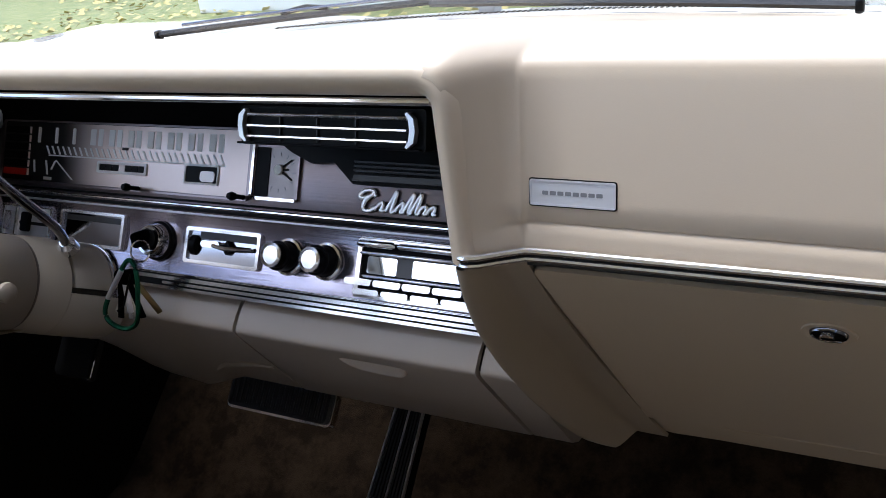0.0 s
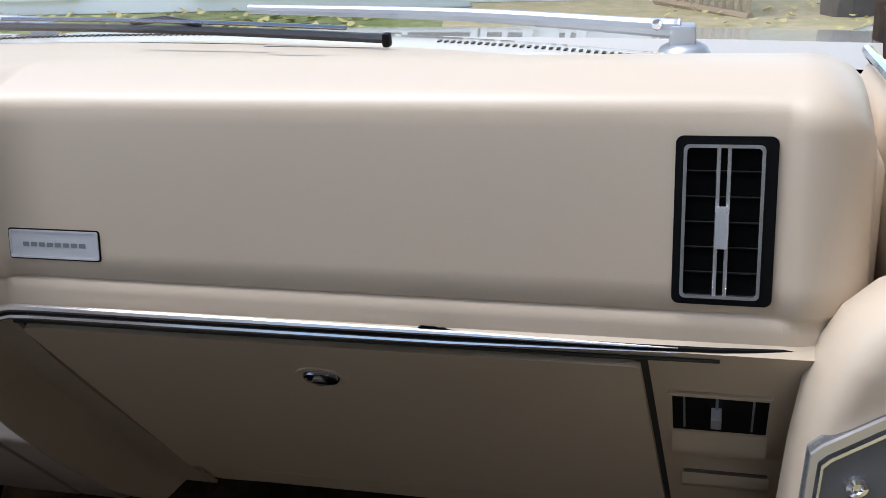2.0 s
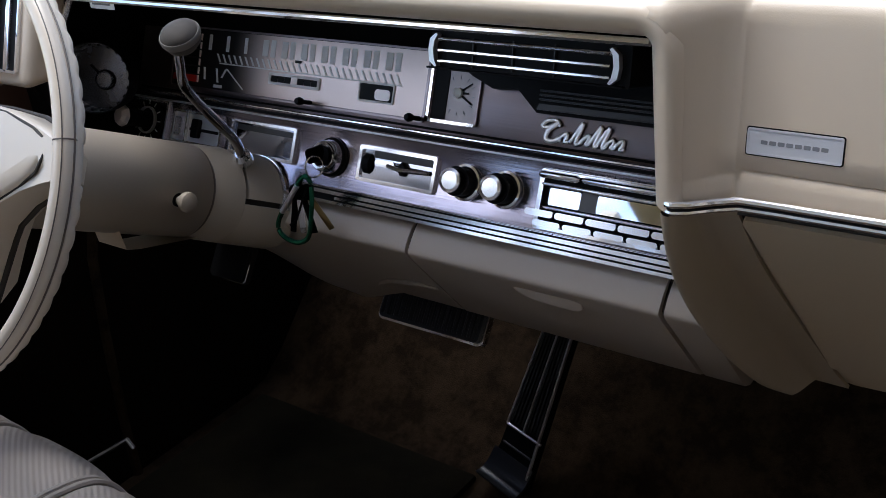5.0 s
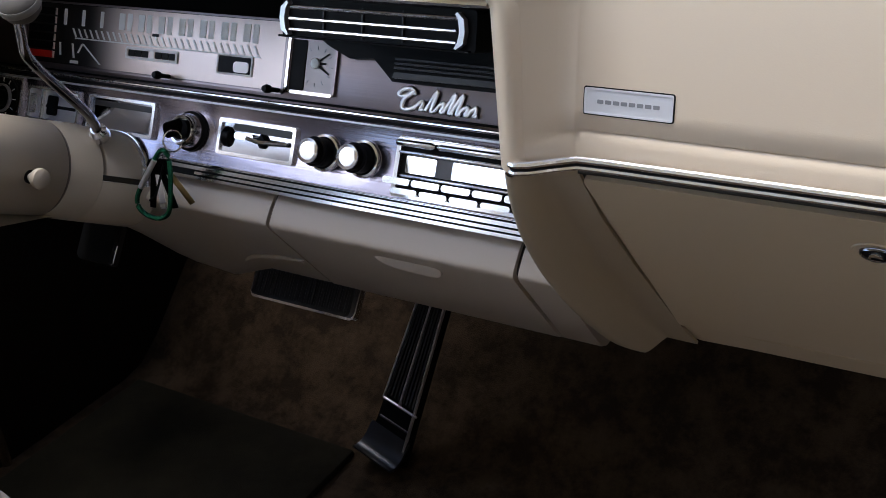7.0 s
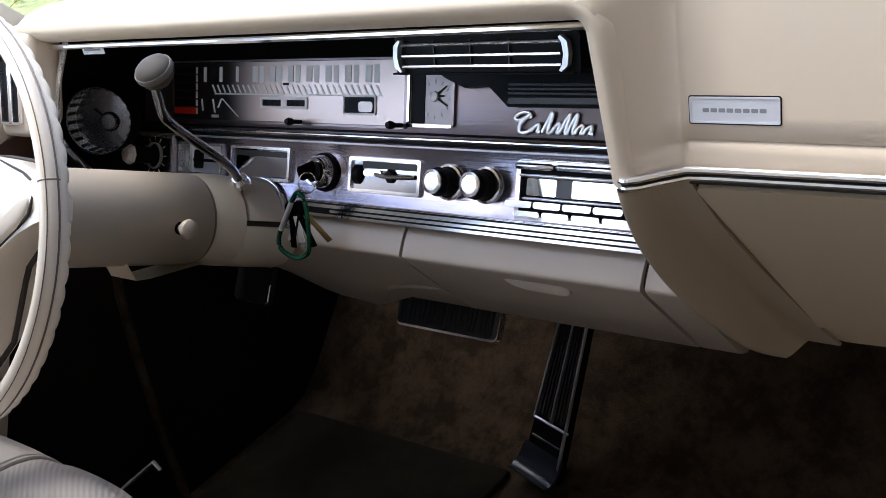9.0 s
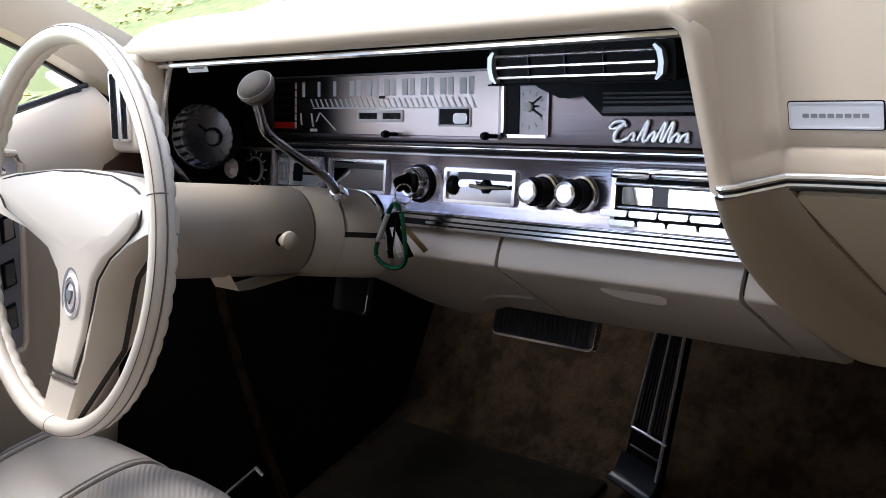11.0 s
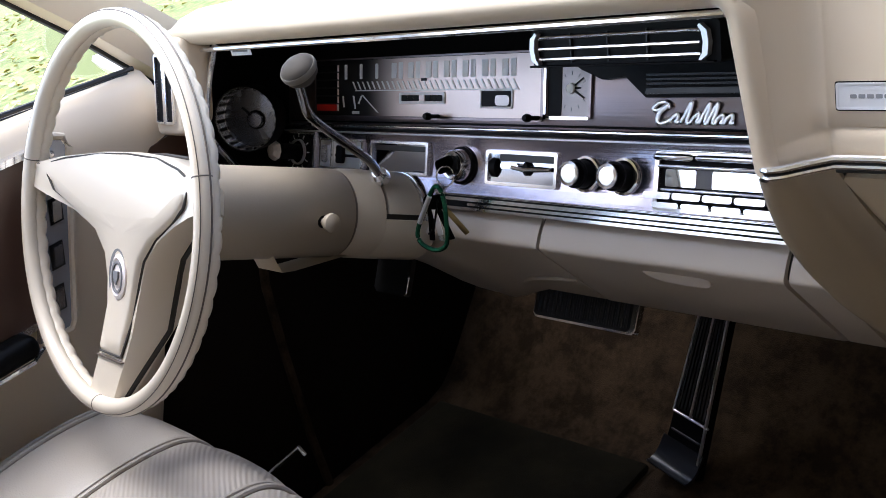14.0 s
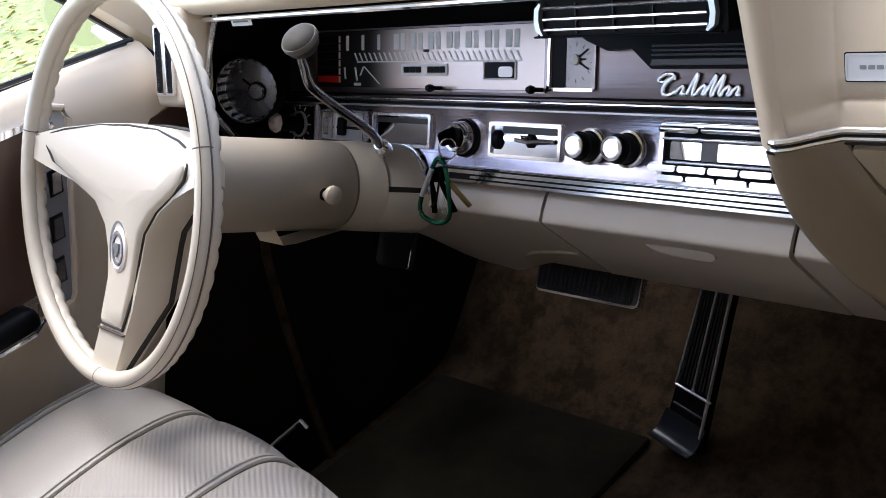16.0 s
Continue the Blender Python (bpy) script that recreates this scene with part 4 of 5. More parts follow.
# nameplate
N = face((0.0012, 0.0006, 0.6074), 10.5)
PLATE = material("pale_silver_plate", (0.74, 0.73, 0.74), 0.35, 0.35, vary=0.06)
name_plate = part("name_plate", plate(round_rect(0.1585, 0.2208, 0.0, 0.0162, 0.0012), -0.004, 0.0010, N, 0.0005), PLATE, dash, "silver rectangular name plate")
part("plate_edge", rim(round_rect(0.1575, 0.2218, -0.001, 0.0172, 0.0015), round_rect(0.1588, 0.2205, 0.0003, 0.0159, 0.001), 0.0, 0.0014, N), PLATE, name_plate)
part("plate_shadow_gap", plate(round_rect(0.1566, 0.2227, -0.0019, 0.0181, 0.002), -0.002, 0.0007, N), BLACK, name_plate)
for k in range(8):
    u = 0.1672 + k * 0.0058
    part("lettering_bar", plate(round_rect(u, u + 0.0046, 0.0066, 0.0094, 0.0006), 0.0008, 0.0012, N), GREYP, name_plate)

# passenger side vent
P = face((0.6, -0.0015, 0.6045), 10.5)
pv = part("side_vent", rim(round_rect(-0.0268, 0.0250, -0.0048, 0.0854, 0.004), round_rect(-0.0225, 0.0185, -0.0010, 0.0815, 0.003), -0.008, 0.0004, P), BLACK, dash, "black upright side vent with chrome frame")
part("vent_well", plate(round_rect(-0.0255, 0.0235, -0.004, 0.0845, 0.003), -0.010, -0.0008, P), MATT, pv)
part("chrome_frame", rim(round_rect(-0.0226, 0.0186, -0.0012, 0.0812, 0.0030), round_rect(-0.0208, 0.0168, 0.0006, 0.0794, 0.0022), -0.003, 0.0018, P), CHROME, pv, "slim chrome frame")
for k in range(5):
    part("vent_blade", box(-0.0208, 0.0168, 0.0125 + k * 0.0135, 0.0135 + k * 0.0135, -0.0010, 0.0006, 0.0003, 1), BLACK, pv).data.transform(P)
for u in (-0.0047, 0.0007):
    part("centre_bar", box(u - 0.0010, u + 0.0010, 0.0, 0.0800, -0.003, 0.0016, 0.0005, 1), CHROME, pv).data.transform(P)
part("vent_slider", plate(round_rect(-0.0052, 0.0012, 0.0265, 0.0490, 0.0008), 0.0014, 0.0040, P, 0.0008), SATIN, pv)
# small slider outlet below it, sunk in the lower panel with a sloping sill
Q = low @ Matrix.Translation((0.6, 0, -0.0035))
so = part("slider_outlet", rim(round_rect(-0.0285, 0.0315, -0.1180, -0.0365, 0.004), round_rect(-0.0258, 0.0285, -0.0850, -0.0395, 0.0015), 0.0002, 0.0012, Q), LOWER, dash, "cream framed outlet with slider")
part("outlet_well", plate(round_rect(-0.0258, 0.0285, -0.0850, -0.0395, 0.001), 0.0, 0.0006, Q), BLACK, so)
part("outlet_hood", plate([(-0.0275, -0.0395), (0.0300, -0.0395), (0.0300, -0.0365), (-0.0275, -0.0365)], 0.0, 0.0022, Q, 0.001), LOWER, so)
sill = [[Q @ Vector((u, v, w)) for v, w in ((-0.0850, 0.0004), (-0.0870, 0.0010), (-0.1000, 0.0038), (-0.1060, 0.0050), (-0.1130, 0.0046), (-0.1180, 0.0026), (-0.1190, 0.0))] for u in (-0.0265, -0.0250, 0.0280, 0.0295)]
part("outlet_sill", skin(sill, False, False), LOWER, so, "sloping cream sill", sharp=60)
part("slider", plate(round_rect(-0.0035, 0.0025, -0.0650, -0.0540, 0.0008), 0.0006, 0.009, Q, 0.0006), SATIN, so)
part("slider_stem", box(-0.0012, 0.0004, -0.0800, -0.0410, 0.0006, 0.0022, 0.0004, 1), GREYI, so).data.transform(Q)
for u in (-0.0195, 0.0195):
    part("outlet_vane", box(u, u + 0.0012, -0.0790, -0.0405, 0.0006, 0.0022), GREYI, so).data.transform(Q)
# flat dark strip stands for the shadow along the recess's top edge
lr = part("recess_shadow", plate(round_rect(-0.0200, 0.0330, -0.1500, -0.1445, 0.002), 0.0, 0.0008, Q), PIPING, dash, "dark strip for the shadow in a shallow finger recess")
sill = [[Q @ Vector((u, v, w)) for v, w in ((-0.1480, 0.0004), (-0.1500, 0.0014), (-0.1590, 0.0036), (-0.1650, 0.0034), (-0.1680, 0.0))] for u in (-0.0210, 0.0340)]
part("recess_sill", skin(sill, False, False), LOWER, lr, sharp=60)

# left end pod with its vent
pod = part("end_pod", turn(box(-0.672, -0.600, -0.035, 0.012, 0.596, 0.708, 0.012, 4), Matrix(((1, 0, 0, 0), (0, 1, 0.4, -0.28), (0, 0, 1, 0), (0, 0, 0, 1)))), VINYL, dash, "cream vent pod at the end")
O = face((-0.638, -0.0705, 0.612), 21.8)
ov = part("pod_vent", rim(round_rect(-0.021, 0.021, 0.0, 0.082, 0.004), round_rect(-0.0185, 0.0185, 0.003, 0.079, 0.002), -0.003, 0.004, O), CHROME, dash, "upright chrome framed vent")
part("vent_well", plate(round_rect(-0.020, 0.020, 0.002, 0.080, 0.002), 0.0, 0.001, O), BLACK, ov)
part("centre_bar", box(-0.004, 0.004, 0.0, 0.08, 0.0, 0.004, 0.001), CHROME, ov).data.transform(O)

# ---- unseen fence, added behind the camera to block light from the passenger side ----
fence = thing("fence", (2.6, -3.0, -0.42), "unseen tall dark board fence added to block light beside the car", "fence", kind="structure")
for k in range(46):
    part("board", box(1.75, 1.78, -6.0 + 0.16 * k, -5.85 + 0.16 * k, -0.45, 3.0, 0.004, 1), FENCEM, fence)

# ---- steering ----
W = face((-0.4545, -0.257, 0.6050), 27.2, -0.4)
wheel = thing("steering_wheel", (-0.455, -0.257, 0.606), "ivory two-tone steering wheel with padded hub and scalloped grip", "steering wheel")
R = 0.1860
n = 120
axis = tuple(W.to_3x3() @ Vector((0, 0, 1)))
ring_pts = [W @ Vector((R * math.cos(2 * math.pi * k / n), R * math.sin(2 * math.pi * k / n), 0)) for k in range(n)]
part("wheel_rim", tube(ring_pts, 0.0088, 14, True, 1.0, axis), IVORY, wheel, "ivory plastic rim", sharp=70)
back = []
for k in range(600):
    a = 2 * math.pi * k / 600
    lower = math.sin(a) < 0.05 or math.sin(a) > 0.25
    s = 0.0026 * abs(math.sin(a * 30)) if lower else 0.0
    back.append(W @ Vector(((R - 0.001) * math.cos(a), (R - 0.001) * math.sin(a), -0.0075 - s)))
part("finger_grip", tube(back, 0.0078, 10, True, 1.0, axis), IVORY, wheel, sharp=70)
for rr, w, r in ((R + 0.0085, -0.0026, 0.0009), (R + 0.0060, 0.0066, 0.0005)):
    part("rim_groove", tube([W @ Vector((rr * math.cos(2 * math.pi * k / n), rr * math.sin(2 * math.pi * k / n), w)) for k in range(n)], r, 6, True), PIPING, wheel)
for a in (14, 166, 270):
    m = W @ Matrix.Rotation(radians(a), 4, "Z") @ pose(R, 0, 0, 90, 0, 0)
    part("rim_joint", lathe([(0.0089, -0.0006), (0.0092, 0), (0.0089, 0.0006)], m, 20), PIPING, wheel)
def sunk(u, v):
    """How far the dished hub lies below the rim."""
    near = max(min(1, max(0, (abs(u) - 0.045) / 0.135)), min(1, max(0, (-v - 0.075) / 0.105)))
    return 0.017 * (1 - near * near * (3 - 2 * near))


def dished(bm):
    home = W.inverted()
    for vert in bm.verts:
        q = home @ vert.co
        q.z -= sunk(q.x, q.y)
        vert.co = W @ q
    return bm


half = [(0.0, 0.060), (0.06, 0.058), (0.13, 0.050), (0.181, 0.040), (0.181, 0.016), (0.150, 0.008), (0.108, -0.004), (0.066, -0.022), (0.042, -0.044), (0.033, -0.072), (0.029, -0.12), (0.026, -0.183)]
out = half + [(-u, v) for u, v in reversed(half[1:])]
rings = []
for w, sc in ((-0.062, 0.80), (-0.050, 0.93), (-0.020, 1.0), (-0.010, 1.0), (-0.006, 0.985)):
    ring = []
    for u, v in out:
        near = max(min(1, max(0, (abs(u) - 0.10) / 0.08)), min(1, max(0, (-v - 0.12) / 0.06)))
        d = (w + 0.006) * (1 - 0.62 * near) - 0.006 * (1 - near)
        ring.append(W @ Vector((u * (sc if abs(u) < 0.15 else 1), v * (sc if v > -0.16 else 1), d)))
    rings.append(ring)
part("hub_pad", dished(skin(rings)), IVORY, wheel, "padded ivory hub", sharp=50)
inl = [(0.0, 0.0575), (0.06, 0.0555), (0.12, 0.0485), (0.142, 0.043), (0.149, 0.037), (0.149, 0.030), (0.138, 0.015), (0.104, -0.001), (0.062, -0.020), (0.038, -0.043), (0.029, -0.070), (0.0245, -0.10), (0.022, -0.138)]
inl = inl + [(-u, v) for u, v in reversed(inl[1:])]
def hub_height(u, v):
    return -0.006 * (1 - max(min(1, max(0, (abs(u) - 0.10) / 0.08)), min(1, max(0, (-v - 0.12) / 0.06))))


part("pad_gap", dished(tube([W @ Vector((u, v, hub_height(u, v) + 0.0003)) for u, v in inl], 0.0015, 6, True)), SEAMC, wheel)
part("hub_seam", dished(tube([W @ Vector((u * 0.95, v * (0.95 if v > -0.16 else 0.99), -0.046 + 0.034 * max(min(1, max(0, (abs(u) - 0.10) / 0.08)), min(1, max(0, (-v - 0.12) / 0.06))))) for u, v in out], 0.0032, 6, True)), SEAMC, wheel)
rings = []
for w, k in ((-0.012, 1.0), (-0.004, 0.995), (-0.0005, 0.95), (0.0010, 0.86), (0.0016, 0.5), (0.0018, 0.1)):
    rings.append([W @ Vector((u * k, (v + 0.02) * k - 0.02, w)) for u, v in inl])
part("horn_pad", dished(skin(rings)), IVORY, wheel, "smooth raised ivory pad", sharp=60)
part("spoke_gap", plate([(-0.0262, -0.1415), (0.0272, -0.1415), (0.0270, -0.1432), (-0.0260, -0.1432)], -0.018, -0.0022, W @ pose(0, 0, -sunk(0, -0.1425))), PIPING, wheel)
for s in (-1, 1):
    part("spoke_seam", dished(tube([W @ Vector((s * u, v, w)) for u, v, w in [(u, v, hub_height(u, v) + 0.0002) for u, v in ((0.149, 0.0350), (0.157, 0.0385), (0.168, 0.0400))]], 0.0014, 6)), PIPING, wheel)
em = W @ pose(0, -0.062, 0.0012 - sunk(0, -0.062))
part("emblem_recess", lathe([(0.0195, -0.002), (0.0190, 0.0008), (0.0165, 0.0005), (0, 0.0003)], em @ pose(-0.002, 0, 0) @ Matrix.Diagonal((0.95, 1.45, 1, 1))), GREYI, wheel)
part("emblem", lathe([(0.0150, 0), (0.0150, 0.002), (0.0125, 0.0034), (0.0100, 0.0016), (0.0070, 0.0026), (0, 0.0034)], em @ pose(0.002, 0, 0) @ Matrix.Diagonal((1.05, 1.5, 1, 1)), 20), DIALF, wheel, "oval silver crest emblem")
part("emblem_wreath", rim(round_rect(-0.0105, 0.0105, -0.0105, 0.0105, 0.0100), round_rect(-0.0088, 0.0088, -0.0088, 0.0088, 0.0084), 0.001, 0.0036, em @ pose(0.002, 0, 0) @ Matrix.Diagonal((1.05, 1.5, 1, 1))), GREYI, wheel)
part("emblem_shield", plate([(-0.0050, 0.0060), (0.0050, 0.0060), (0.0048, 0.0), (0.0, -0.0075), (-0.0048, 0.0)], 0.002, 0.0048, em @ pose(0.002, 0, 0), 0.0006), GREYI, wheel)

column = thing("steering_column", (-0.455, 0.1, 0.42), "thick cream steering column", "steering column")
C = face((-0.455, -0.257, 0.606), 27.2)
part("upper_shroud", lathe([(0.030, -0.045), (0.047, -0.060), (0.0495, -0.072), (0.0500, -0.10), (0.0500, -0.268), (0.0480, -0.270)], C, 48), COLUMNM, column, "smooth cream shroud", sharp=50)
part("shroud_joint", lathe([(0.0488, -0.268), (0.0488, -0.2720)], C, 48), PIPING, column)
def leaned(bm):
    """Leans the lower sleeve of the column towards the key."""
    back = C.inverted()
    for v in bm.verts:
        q = back @ v.co
        q.x += 0.60 * max(0, -0.274 - q.z)
        v.co = C @ q
    return bm


part("lower_shroud", leaned(lathe([(0.0480, -0.271), (0.0502, -0.274), (0.0510, -0.285), (0.0512, -0.2985), (0.0470, -0.2990)], C, 48)), COLUMNM, column, sharp=50)
def column_sector(r0, r1, w0, w1, a0, a1, n=24):
    """A thick part of a sleeve round the column, from angle a0 to a1."""
    rings = []
    for k in range(n + 1):
        a = radians(a0 + (a1 - a0) * k / n)
        rings.append([C @ Vector((r * math.cos(a), r * math.sin(a), w)) for r, w in ((r0, w0), (r1 - 0.0008, w0), (r1, w0 - 0.0008), (r1, w1 + 0.0008), (r1 - 0.0008, w1), (r0, w1))])
    return skin(rings)


part("shroud_skirt", leaned(column_sector(0.0445, 0.0512, -0.2986, -0.350, -180, -3)), COLUMNM, column, sharp=50)
part("shift_bowl", leaned(column_sector(0.0440, 0.0500, -0.3022, -0.3340, 4.5, 180)), COLUMNM, column, "cream gear selector bowl", sharp=50)
part("bowl_core", leaned(lathe([(0.0450, -0.297), (0.0450, -0.334)], C, 40)), SEAMC, column)
part("bowl_end_ring", leaned(lathe([(0.0450, -0.3340), (0.0496, -0.3345), (0.0498, -0.3360), (0.0450, -0.3365)], C, 48)), WORNC, column)
part("column_collar", leaned(lathe([(0.0470, -0.3365), (0.0505, -0.3370), (0.0508, -0.3390), (0.0470, -0.3400)], C, 48)), BRIGHTC, column)
kn = C @ pose(0.0490, -0.006, -0.224, 0, 90, 0)
part("button_shadow_ring", lathe([(0.0070, 0.0), (0.0070, 0.0020), (0, 0.0021)], kn), BLACK, column)
part("tilt_knob", lathe([(0.0045, 0.0), (0.0045, 0.008), (0.0088, 0.010), (0.0105, 0.014), (0.0100, 0.018), (0.007, 0.0205), (0, 0.0215)], kn), COLUMNM, column, "small cream button")
part("column_cover", skin([[(x, y, z) for y, z in ((-0.12, 0.505), (-0.115, 0.462), (-0.10, 0.456), (0.05, 0.415), (0.09, 0.43))] for x in (-0.478, -0.45, -0.432)], False, False), LOWER, column)

lever = thing("gear_lever", (-0.40, 0.02, 0.50), "chrome column gear lever with ivory ball knob", "gear lever")
lp = curve_through([(-0.398, 0.024, 0.515), (-0.375, 0.000, 0.545), (-0.340, -0.055, 0.600), (-0.313, -0.088, 0.630), (-0.303, -0.099, 0.645), (-0.298, -0.101, 0.665), (-0.296, -0.102, 0.675)], 6)
part("lever_arm", tube(lp, [0.0050] * 12 + [0.0046] * 13 + [0.0042] * 12, 12), LEVERC, lever, "bent chrome arm")
part("lever_socket", lathe([(0.010, -0.008), (0.0095, 0.004), (0.0055, 0.009)], Matrix.Translation((-0.400, 0.026, 0.512)) @ pose(0, 0, 0, 35, 30, 0)), CHROME, lever)
part("lever_knob", lathe([(0.005, -0.018), (0.009, -0.0165), (0.0160, -0.0095), (0.0187, -0.002), (0.0187, 0.002), (0.0170, 0.0060), (0.0130, 0.0090), (0.0070, 0.0110), (0, 0.0118)], Matrix.Translation((-0.2905, -0.1000, 0.6850)) @ pose(0, 0, 0, 24, 12, 0) @ Matrix.Diagonal((0.93, 0.93, 0.88, 1))), KNOBW, lever, "ivory knob, its face painted dark as if backlit")
knob_at = Matrix.Translation((-0.2905, -0.1000, 0.6850)) @ pose(0, 0, 0, 24, 12, 0) @ Matrix.Diagonal((0.93, 0.93, 0.88, 1))
part("knob_rim", lathe([(0.0186, -0.003), (0.0192, -0.001), (0.0192, 0.0026), (0.0184, 0.0040)], knob_at), KNOBR, lever, "rim painted paler as if catching light")

# keys hanging from the ignition
keys = thing("key_ring", (-0.315, 0.03, 0.46), "keys on a green carabiner hanging from the ignition", "keys")
ki = S @ Vector((-0.3195, 0.043, 0.026))
part("ignition_key", plate(round_rect(-0.010, 0.010, -0.008, 0.008, 0.004), -0.001, 0.001, Matrix.Translation(ki) @ pose(0, 0, 0, 0, 0, 70) @ pose(0, 0, 0, 90, 0, 0), 0.0006), MATT, keys)
part("key_shank", box(-0.0012, 0.0012, -0.0035, 0.0035, 0.008, 0.020, 0.0006), SATIN, keys).data.transform(S @ pose(-0.3195, 0.043, 0))
part("split_ring", tube([ki + Vector((0.004 * math.cos(a), -0.004 + 0.009 * math.cos(a), -0.012 + 0.0115 * math.sin(a))) for a in (2 * math.pi * k / 20 for k in range(20))], 0.0010, 6, True), CHROME, keys)
cc = Vector((-0.318, 0.015, 0.470))
loop = [(1.25 * u, 1.08 * v) for u, v in [(0.0045, 0.034), (0.0085, 0.020), (0.0120, 0.000), (0.0145, -0.018), (0.0125, -0.028), (0.006, -0.034), (-0.003, -0.0345), (-0.0105, -0.030), (-0.0135, -0.020), (-0.0110, 0.000), (-0.0070, 0.020), (-0.0035, 0.034), (0, 0.038)]]
tilt = Matrix.Translation(cc) @ pose(0, 0, 0, 0, 24, 20)
part("carabiner", tube(curve_through([tilt @ Vector((u, 0, v)) for u, v in loop + loop[:1]], 4)[:-1], 0.0026, 8, True), GREEN, keys, "green anodised carabiner")
part("carabiner_gate", tube([tilt @ Vector((-0.0150, -0.002, -0.008)), tilt @ Vector((-0.0065, -0.002, 0.028))], 0.0028, 8), SATIN, keys)
part("carabiner_loop", tube([tilt @ Vector((0.0025, 0, 0.026)), tilt @ Vector((0.001, 0.001, -0.012)), tilt @ Vector((-0.004, 0, -0.020))], 0.0012, 6), BLACK, keys)
for dx, a, mm in ((0.022, -26, BRASS), (0.010, -8, MATT), (0.004, 4, SATIN), (-0.004, 14, MATT)):
    m = Matrix.Translation((-0.316 + dx * 0.3, 0.019, 0.497)) @ pose(0, 0, 0, 0, a, 25 + 40 * dx)
    k = part("key", box(-0.0032, 0.0032, -0.001, 0.001, -0.054, -0.014, 0.0008), mm, keys)
    k.data.transform(m)
    part("key_bow", plate(round_rect(-0.007, 0.007, -0.016, 0.0, 0.006), -0.0012, 0.0012, m @ pose(0, 0, 0, 90, 0, 0), 0.0006), MATT, k)

# ---- pedals ----
brake = thing("brake_pedal", (-0.32, 0.25, 0.12), "wide black rubber brake pedal with bright edge", "pedal")
B = face((-0.322, 0.205, 0.2535), 38)
part("pedal_frame", plate(round_rect(-0.080, 0.083, -0.029, 0.017, 0.008), -0.010, 0.0, B, 0.002), CHROME, brake)
part("pedal_pad", plate(round_rect(-0.076, 0.078, -0.026, 0.014, 0.007), 0.0, 0.005, B, 0.002), RUBBER, brake)
for k in range(20):
    u = -0.072 + 0.144 * k / 19
    part("pad_rib", box(u - 0.002, u + 0.002, -0.022, 0.010, 0.005, 0.0075, 0.0008, 1), RUBBER, brake).data.transform(B)
part("pedal_arm", tube([(-0.35, 0.215, 0.245), (-0.36, 0.30, 0.30), (-0.37, 0.36, 0.45)], 0.010, 8), BLACK, brake)

HEEL = material("glossy_blue_black_rubber", (0.006, 0.007, 0.012), 0.30, grain=0.15, scale=300, vary=0.3)
gas = thing("accelerator_pedal", (-0.237, 0.2, 0.0), "long black ribbed accelerator pedal with bright strips", "pedal")
g0, g1 = Vector((-0.240, 0.206, 0.016)), Vector((-0.184, 0.337, 0.255))
gd = (g1 - g0).normalized()
gx = (Vector((1, 0, 0)) - gd * gd.x).normalized()
G = Matrix.Translation(g0) @ Matrix((gx, gd, gx.cross(gd))).transposed().to_4x4() @ pose(0, 0, 0, 0, -9, 0)
part("pedal_base", plate([(-0.030, 0.0), (0.034, 0.0), (0.007, 0.29), (-0.033, 0.29)], -0.012, 0.0, G, 0.003), BLACK, gas)
def tread(name, f, w, v0, v1, mat):
    """A strip up the pedal at the share f of its width, which narrows upwards."""
    c0, c1 = (-0.030 - 0.003 * v / 0.29 + f * (0.064 - 0.024 * v / 0.29) for v in (v0, v1))
    part(name, plate([(c0 - w, v0), (c0 + w, v0), (c1 + w * 0.9, v1), (c1 - w * 0.9, v1)], 0.0, 0.004, G, 0.0008, 1), mat, gas)


for f in (0.13, 0.23, 0.33, 0.43, 0.60, 0.70, 0.80, 0.90):
    tread("pedal_rib", f, 0.0018, 0.076, 0.285, RUBBER)
for f, v0 in ((0.02, 0.070), (0.515, 0.070), (0.975, 0.02)):
    tread("bright_strip", f, 0.0014, v0, 0.288, SATIN)
part("bright_strip", box(-0.030, 0.031, 0.068, 0.071, 0.0, 0.0042, 0.0008, 1), SATIN, gas).data.transform(G)
part("heel_bar", box(-0.026, 0.028, 0.044, 0.047, 0.0, 0.003, 0.0008, 1), RUBBER, gas).data.transform(G)
flap = []
for v, w in ((0.034, 0.001), (0.024, 0.003), (0.013, 0.005), (0.004, 0.009), (-0.001, 0.015), (-0.003, 0.021)):
    flap.append([G @ Vector((u, v, w)) for u in (-0.036, 0.034)] + [G @ Vector((u, v - 0.003, w - 0.003)) for u in (0.034, -0.036)])
part("heel_flap", skin(flap), HEEL, gas, "curled glossy blue-black rubber heel")

park = thing("parking_brake_pedal", (-0.60, 0.2, 0.2), "small parking brake pedal with bright edge", "pedal")
K = face((-0.625, 0.155, 0.280), 35)
part("pedal_frame", plate(round_rect(-0.035, 0.035, -0.028, 0.028, 0.006), -0.008, 0.0, K, 0.002), RUBBER, park)
part("bright_edge", tube([K @ Vector((-0.020, -0.0275, 0.001)), K @ Vector((0.030, -0.0275, 0.001)), K @ Vector((0.0345, -0.023, 0.001)), K @ Vector((0.0345, 0.0, 0.001))], 0.0013, 6), CHROME, park)
part("pedal_pad", plate(round_rect(-0.032, 0.032, -0.025, 0.025, 0.005), 0.0, 0.005, K, 0.002), RUBBER, park)
part("pedal_arm", tube([(-0.63, 0.17, 0.28), (-0.64, 0.28, 0.36), (-0.64, 0.34, 0.5)], 0.010, 8), BLACK, park)

